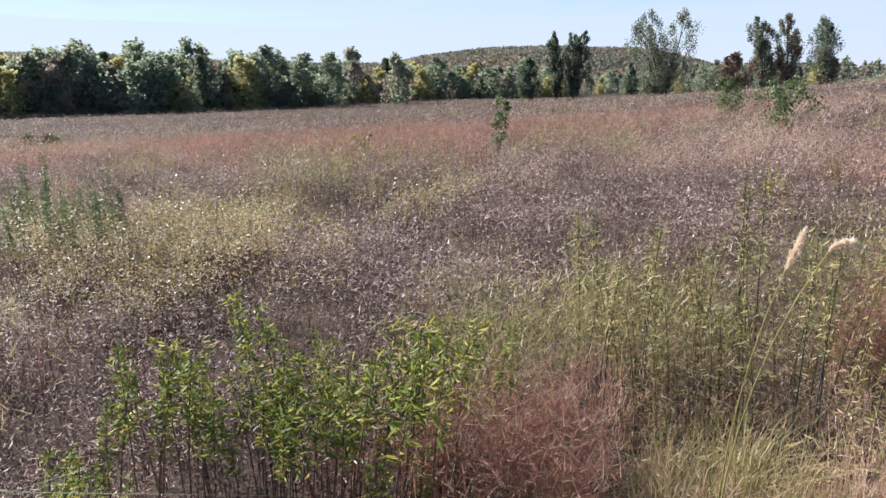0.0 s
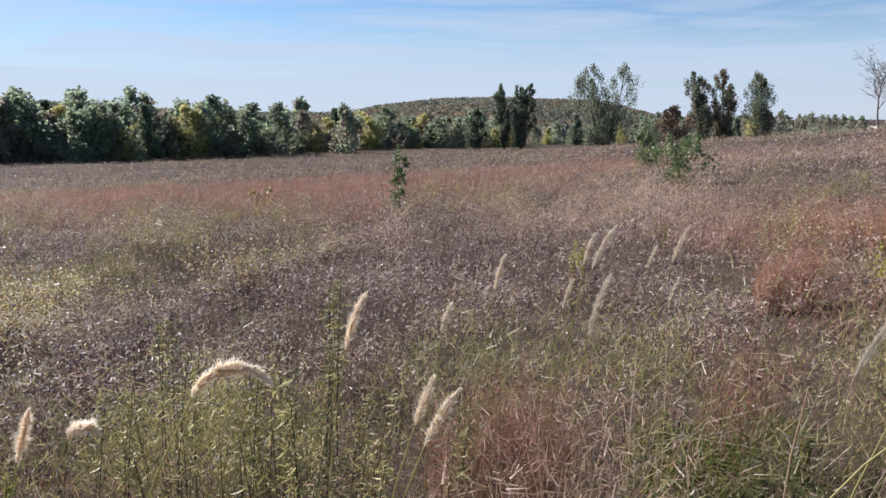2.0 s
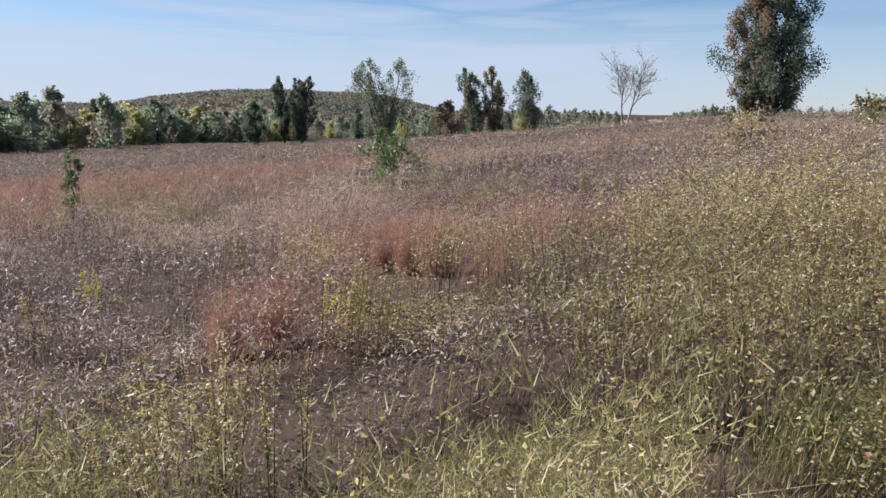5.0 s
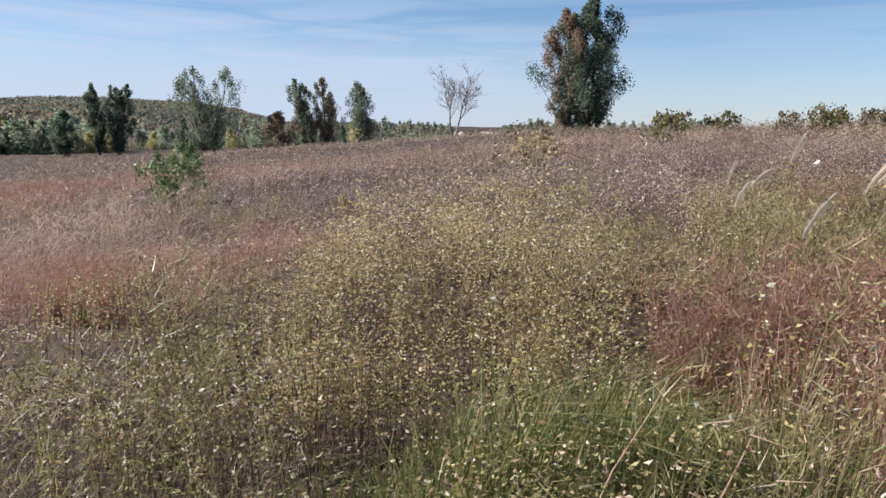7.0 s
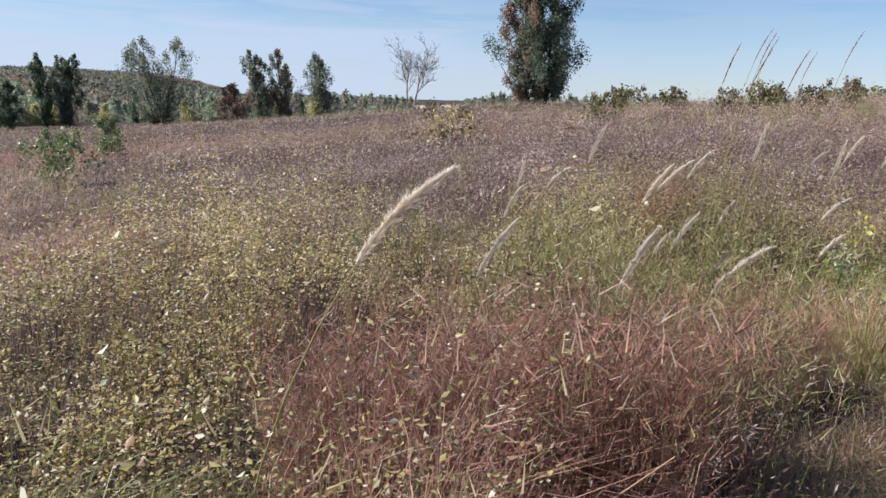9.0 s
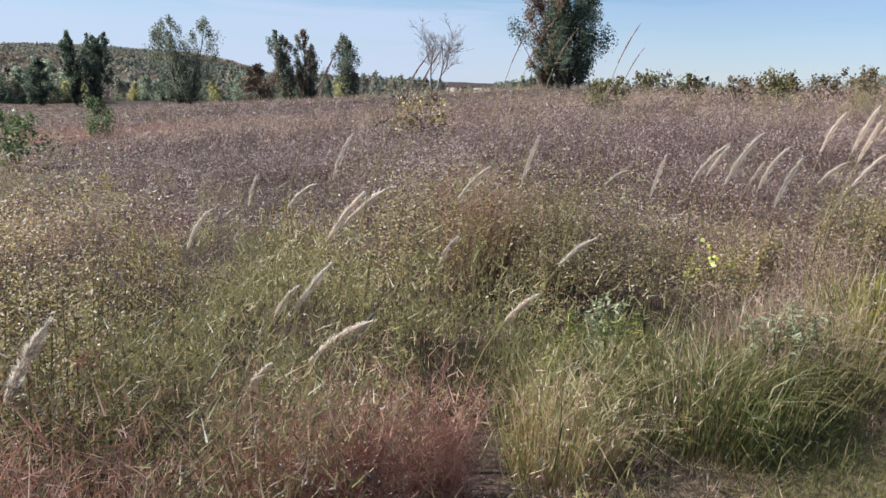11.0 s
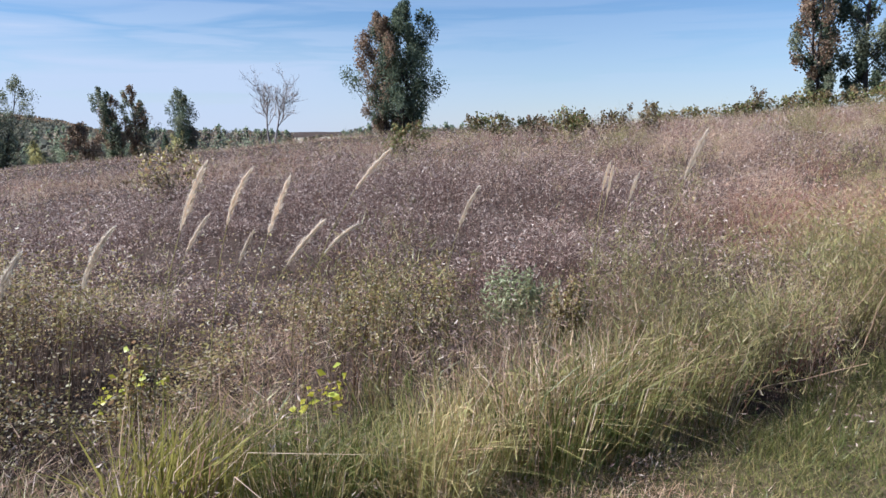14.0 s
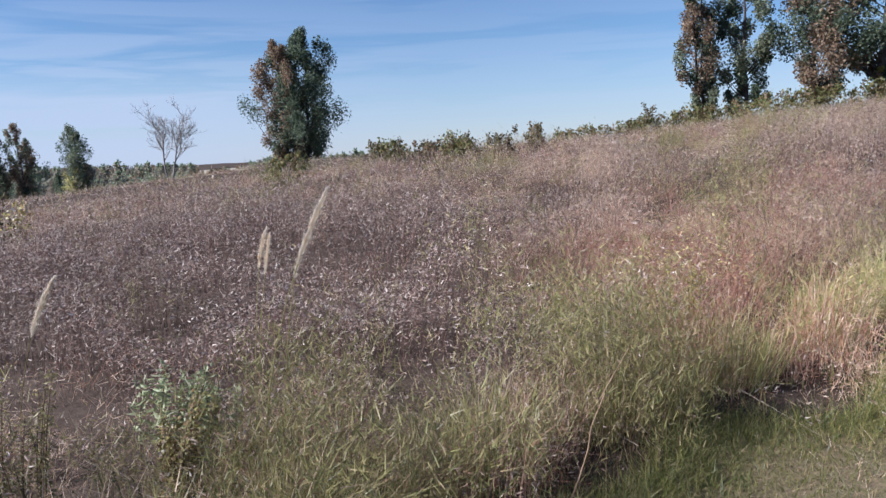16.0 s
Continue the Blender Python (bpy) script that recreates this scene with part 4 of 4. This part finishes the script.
LAST = ((15.38, 7.36, 1.14, 28, 0.27), (15.46, 8.19, 1.03, 11, 0.18), (15.48, 8.17, 1.00, 13, 0.18), (15.60, 8.11, 0.97, 17, 0.17))
for i, (x, y, h, lean, head) in enumerate(NEAR_START + MIDWAY + FURTHER + LAST):
    nod = lean > 90
    ob = plume_grass(i + 1, head * (0.8 if nod else 1.0), h, 35 if nod else max(lean, 8), 95 if nod else g.uniform(-6, 18), 0.016 + 0.05 * head if not nod else 0.024, int(700 + 5500 * head))
    ob.matrix_basis = pose(x, y, float(land(x, y)), 0, 0, 16 - 2.4 * x + g.uniform(-8, 8))
TALL = [plume_grass(101, 0.22, 1.66, 24, 4, 0.007, 500), plume_grass(102, 0.26, 1.62, 28, 8, 0.007, 500)]
for t in TALL:
    tagged(t, "very tall dark grass stalk with a narrow seed head", "grass", "tall stalks")
    for c in t.children:
        if c.name.startswith("plume"):
            c.data.materials[0] = RUST
            c["label"] = "narrow brown seed head"
for i, (x, y, s) in enumerate(((11.05, 7.42, 0.98), (11.25, 7.77, 1.02), (11.56, 7.27, 0.97), (11.47, 7.98, 1.0), (10.03, 6.28, 0.9), (10.35, 6.53, 0.9),
                               (10.36, 6.25, 0.88), (12.06, 8.28, 0.95))):
    stand(TALL[i % 2], x - 0.04, y, g.uniform(-14, 14), s, i < 2)

BLADES = [tussock("arching green grass tussock at the track edge", GREEN, 0.62, 0.5, 620, 1, 0.005, 0, 0.3), tussock("dry straw grass tussock at the track edge", TAN, 0.62, 0.5, 320, 2, 0.0034, 3, 0.26),
          tussock("rust-red bluestem tussock beside the track", RUST, 0.84, 0.34, 280, 3, 0.0028, 14, 0.11), tussock("tall upright yellow-orange grass tussock", GOLD, 0.80, 0.30, 260, 4, 0.008),
          tussock("olive and straw grass tussock", OLIVE, 0.64, 0.5, 460, 5, 0.0042, 3, 0.26)]
SPOTS = ((3, ((12.75, 6.75, 1.0), (12.9, 6.85, 0.85))), (2, ((8.3, 5.6, 1.0), (8.6, 5.45, 1.05), (8.95, 5.4, 1.0), (9.15, 5.25, 0.95), (8.05, 5.75, 0.9), (10.1, 5.95, 0.75), (9.8, 5.85, 0.8), (10.4, 6.05, 0.7),
                               (0.2, 2.1, 0.72), (-0.1, 2.2, 0.62), (0.42, 1.95, 0.66), (0.3, 2.4, 0.7), (8.75, 5.7, 0.95), (9.4, 5.5, 0.85), (3.1, 7.2, 0.7), (3.4, 7.4, 0.7), (1.85, 3.4, 0.75), (1.7, 3.65, 0.8), (1.5, 3.5, 0.7), (2.6, 4.0, 0.8), (11.2, 8.9, 1.0), (11.4, 9.0, 0.9), (4.2, 10, 0.8), (4.5, 9.7, 0.8), (3.9, 10.3, 0.8))),
         (0, ((11.35, 6.55, 0.75), (11.6, 6.7, 0.8), (13.3, 6.95, 0.75), (13.55, 7.0, 0.7), (6.8, 5.0, 0.6), (7.3, 4.9, 0.55), (14.9, 7.3, 0.9), (11.1, 6.6, 0.8), (14.3, 6.95, 1.0), (14.6, 7.0, 0.95), (11.6, 6.3, 0.9), (11.9, 6.45, 0.8))),
         (1, ((0.6, 1.8, 0.6), (0.85, 1.95, 0.65), (1.15, 1.95, 0.6), (1.35, 2.2, 0.7), (12.1, 6.75, 1.0), (12.35, 6.85, 0.9), (11.0, 6.25, 0.8), (14.2, 7.2, 0.95), (14.6, 7.4, 1.0), (9.6, 5.6, 0.8), (16.6, 7.7, 0.9))),
         (4, ((0.45, 1.75, 0.6), (1.0, 2.25, 0.8), (0.75, 2.2, 0.7), (12.15, 6.65, 0.95), (14.0, 7.0, 0.9), (13.75, 6.85, 0.95), (14.8, 7.05, 1.0), (15.2, 7.1, 1.0), (12.45, 6.5, 0.9), (10.9, 6.2, 0.8), (15.3, 7.3, 1.1), (15.8, 7.4, 0.9), (16.2, 7.5, 1.0), (17.0, 7.6, 0.9), (17.3, 7.6, 1.0), (18, 7.7, 0.9), (19, 7.8, 1.0), (20, 8.0, 1.0))))
for k, spots in SPOTS:
    for i, (x, y, s) in enumerate(spots):
        stand(BLADES[k], x, y, g.uniform(-40, 40), s * g.uniform(0.95, 1.05), i == 0)

YELLOW_CLUMPS = tuple((cx + g.normal(0, 0.55 * s), cy + g.normal(0, 0.5 * s)) for cx, cy, s in
                      ((5.2, 8.1, 1.2), (6.8, 7, 1.3), (5.8, 6.6, 1), (5.6, 5.2, 0.4), (6.4, 5.8, 0.5), (7.2, 6.3, 0.5), (7.9, 8.4, 1.4), (9.4, 8.4, 1.2), (8.2, 6.9, 0.9), (11.5, 9.3, 1.0), (11.1, 8.2, 0.7),
                       (-5, 6.9, 1.1), (-5, 9.6, 1.2), (-3.7, 4.2, 0.7)) for _ in range(4)) + ((13.9, 7.9), (14.1, 8.0), (13.7, 8.1), (3.7, 4.7), (3.9, 4.9), (3.4, 4.6))
SHRUBBY = tuple((-6.3 + 0.42 * (i % 4) - 0.28 * (i // 4), 5.0 + 0.17 * (i % 4) + 0.34 * (i // 4)) for i in range(12))
FORBS = [(leafy_forb("bushy forb with small yellow leaves on brown stems", YELLOW_LEAF, 0.80, 12, 1300, 0.025, 0.62, 9, 0.30, None, 0.45, "bushy yellow forbs"), YELLOW_CLUMPS),
         (leafy_forb("green leafy forb on reddish-brown stems", FORB_LEAF, 0.80, 7, 560, 0.062, 0.20, 1, 0.22, PURPLE_STEM, 0.58, "green forbs"),
          ((-0.62, 2.02), (-0.32, 2.03), (-0.51, 2.1), (-0.99, 1.84), (-0.85, 2.09), (-0.12, 1.88), (-1.11, 1.8), (-0.75, 1.9), (-0.22, 2.65), (-0.05, 2.3), (-0.4, 1.8))),
         (leafy_forb("low bright green forb by the track", FORB_LEAF, 0.45, 5, 480, 0.042, 0.3, 2, 0.12, PURPLE_STEM, 0.3, "green forbs"),
          ((-1.3, 1.5), (-1.18, 1.55), (-0.13, 1.75), (-0.88, 2.74), (2.35, 3.24), (2.21, 3.05), (2.5, 3.3), (2.45, 3.45), (2.3, 3.5), (2.6, 3.4), (2.7, 3.6), (11.2, 6.85), (11.4, 6.7), (11.05, 6.7))),
         (leafy_forb("yellow-green leafy forb among the grass", YELLOW_LEAF, 0.62, 6, 520, 0.038, 0.5, 3, 0.14, None, 0.4, "yellowing forbs"),
          ((14.97, 7.77), (15.03, 7.93), (14.99, 7.95), (-2.87, 8.77), (-2.96, 8.45), (1.42, 7.7), (4.01, 6.94), (12.68, 7.59), (7.1, 16.2), (7.4, 14.9), (1.4, 8.9), (-2.7, 8.9))),
         (leafy_forb("feathery olive forb with fine leaves", OLIVE, 0.75, 7, 560, 0.05, 0.12, 4, 0.16, None, 0.25, "feathery forbs"),
          ((14.43, 8.26), (14.46, 7.98), (0.5, 3.5), (0.95, 3.5), (0.7, 3.7), (0.75, 2.7), (1.0, 2.8), (1.25, 2.9), (0.55, 2.9), (1.4, 2.5), (0.9, 3.1), (3.3, 4.2), (3.6, 4.4), (3.5, 3.9), (10.2, 7.2), (9.2, 6.2), (9.05, 6.1), (9.35, 6.3), (10.4, 6.9))),
         (leafy_forb("pale-leaved bushy forb near the track", PALE_LEAF, 0.52, 6, 420, 0.06, 0.32, 5, 0.18, None, 0.3, "pale forbs"), ((15.19, 8.74), (15.3, 8.8), (15.05, 8.85), (11.5, 6.95), (12.2, 6.5))),
         (leafy_forb("pale yellow goldenrod clump in the grass", GOLD, 0.60, 8, 620, 0.035, 0.25, 6, 0.2, None, 0.35, "goldenrod"), ((18.01, 8.07), (18.15, 8.15), (17.9, 8.2), (4.17, 6.73), (2.23, 10.49), (5.8, 6.4))),
         (leafy_forb("broad bright yellow leaves of a low vine", BRIGHT_YELLOW, 0.46, 4, 24, 0.06, 0.75, 8, 0.16, None, 0.6, "yellow vines"),
          ((13.6, 7.6), (13.45, 7.4), (12.6, 8.2), (12.75, 8.15))),
         (leafy_forb("bright yellow goldenrod in flower", BRIGHT_YELLOW, 0.55, 5, 260, 0.03, 0.4, 10, 0.10, None, 0.6, "goldenrod"), ((3.86, 7.09), (1.35, 8.7))),
         (leafy_forb("feathery forb with a tall dark stem", OLIVE, 0.98, 3, 330, 0.055, 0.10, 11, 0.16, BARK, 0.62, "dark-stemmed forbs"),
          ((0.35, 2.75), (0.55, 2.9), (0.8, 3.0), (0.3, 3.2), (1.0, 3.3), (1.2, 2.7), (1.6, 2.9))),
         (leafy_forb("tall grey-green shrubby forb on dark stems", BUSH_GREEN, 1.30, 9, 900, 0.06, 0.25, 7, 0.28, PURPLE_STEM, 0.5, "shrubby forbs"),
          SHRUBBY)]
for ob, spots in FORBS:
    for i, (x, y) in enumerate(spots):
        stand(ob, x, y, g.uniform(0, 360) if i else 0, g.uniform(0.72, 1.1), i == 0)


def dry_stalk(x, y, length, lean, turn, seed):
    """A dead, leaning stem by the track."""
    g = np.random.default_rng(seed)
    h = Heap()
    f = np.linspace(0, 1, 6)
    a, b = radians(lean), radians(turn)
    p = np.stack([length * f * math.sin(a) * math.cos(b), length * f * math.sin(a) * math.sin(b), length * f * math.cos(a)], 1) + g.normal(0, 0.008, (6, 3))
    tube(h, p, np.linspace(0.004, 0.0018, 6), 0, 5)
    ob = tagged(new("dry_stalk", h.mesh("dry_stalk", [TAN], True)), "pale dead stalk leaning out of the grass", "stalk", "dead stalks")
    ob.location = (x, y, float(land(x, y)))


for i in range(26):
    x = g.uniform(0, 21) if i > 6 else (11.35, 11.5, 9.2, 8.9, 15.9, 16.4, 14.0)[i]
    dry_stalk(x, float(track_edge(x)) + g.uniform(0.1, 0.9), g.uniform(0.55, 0.95), g.uniform(15, 70), g.uniform(-60, 60), i)
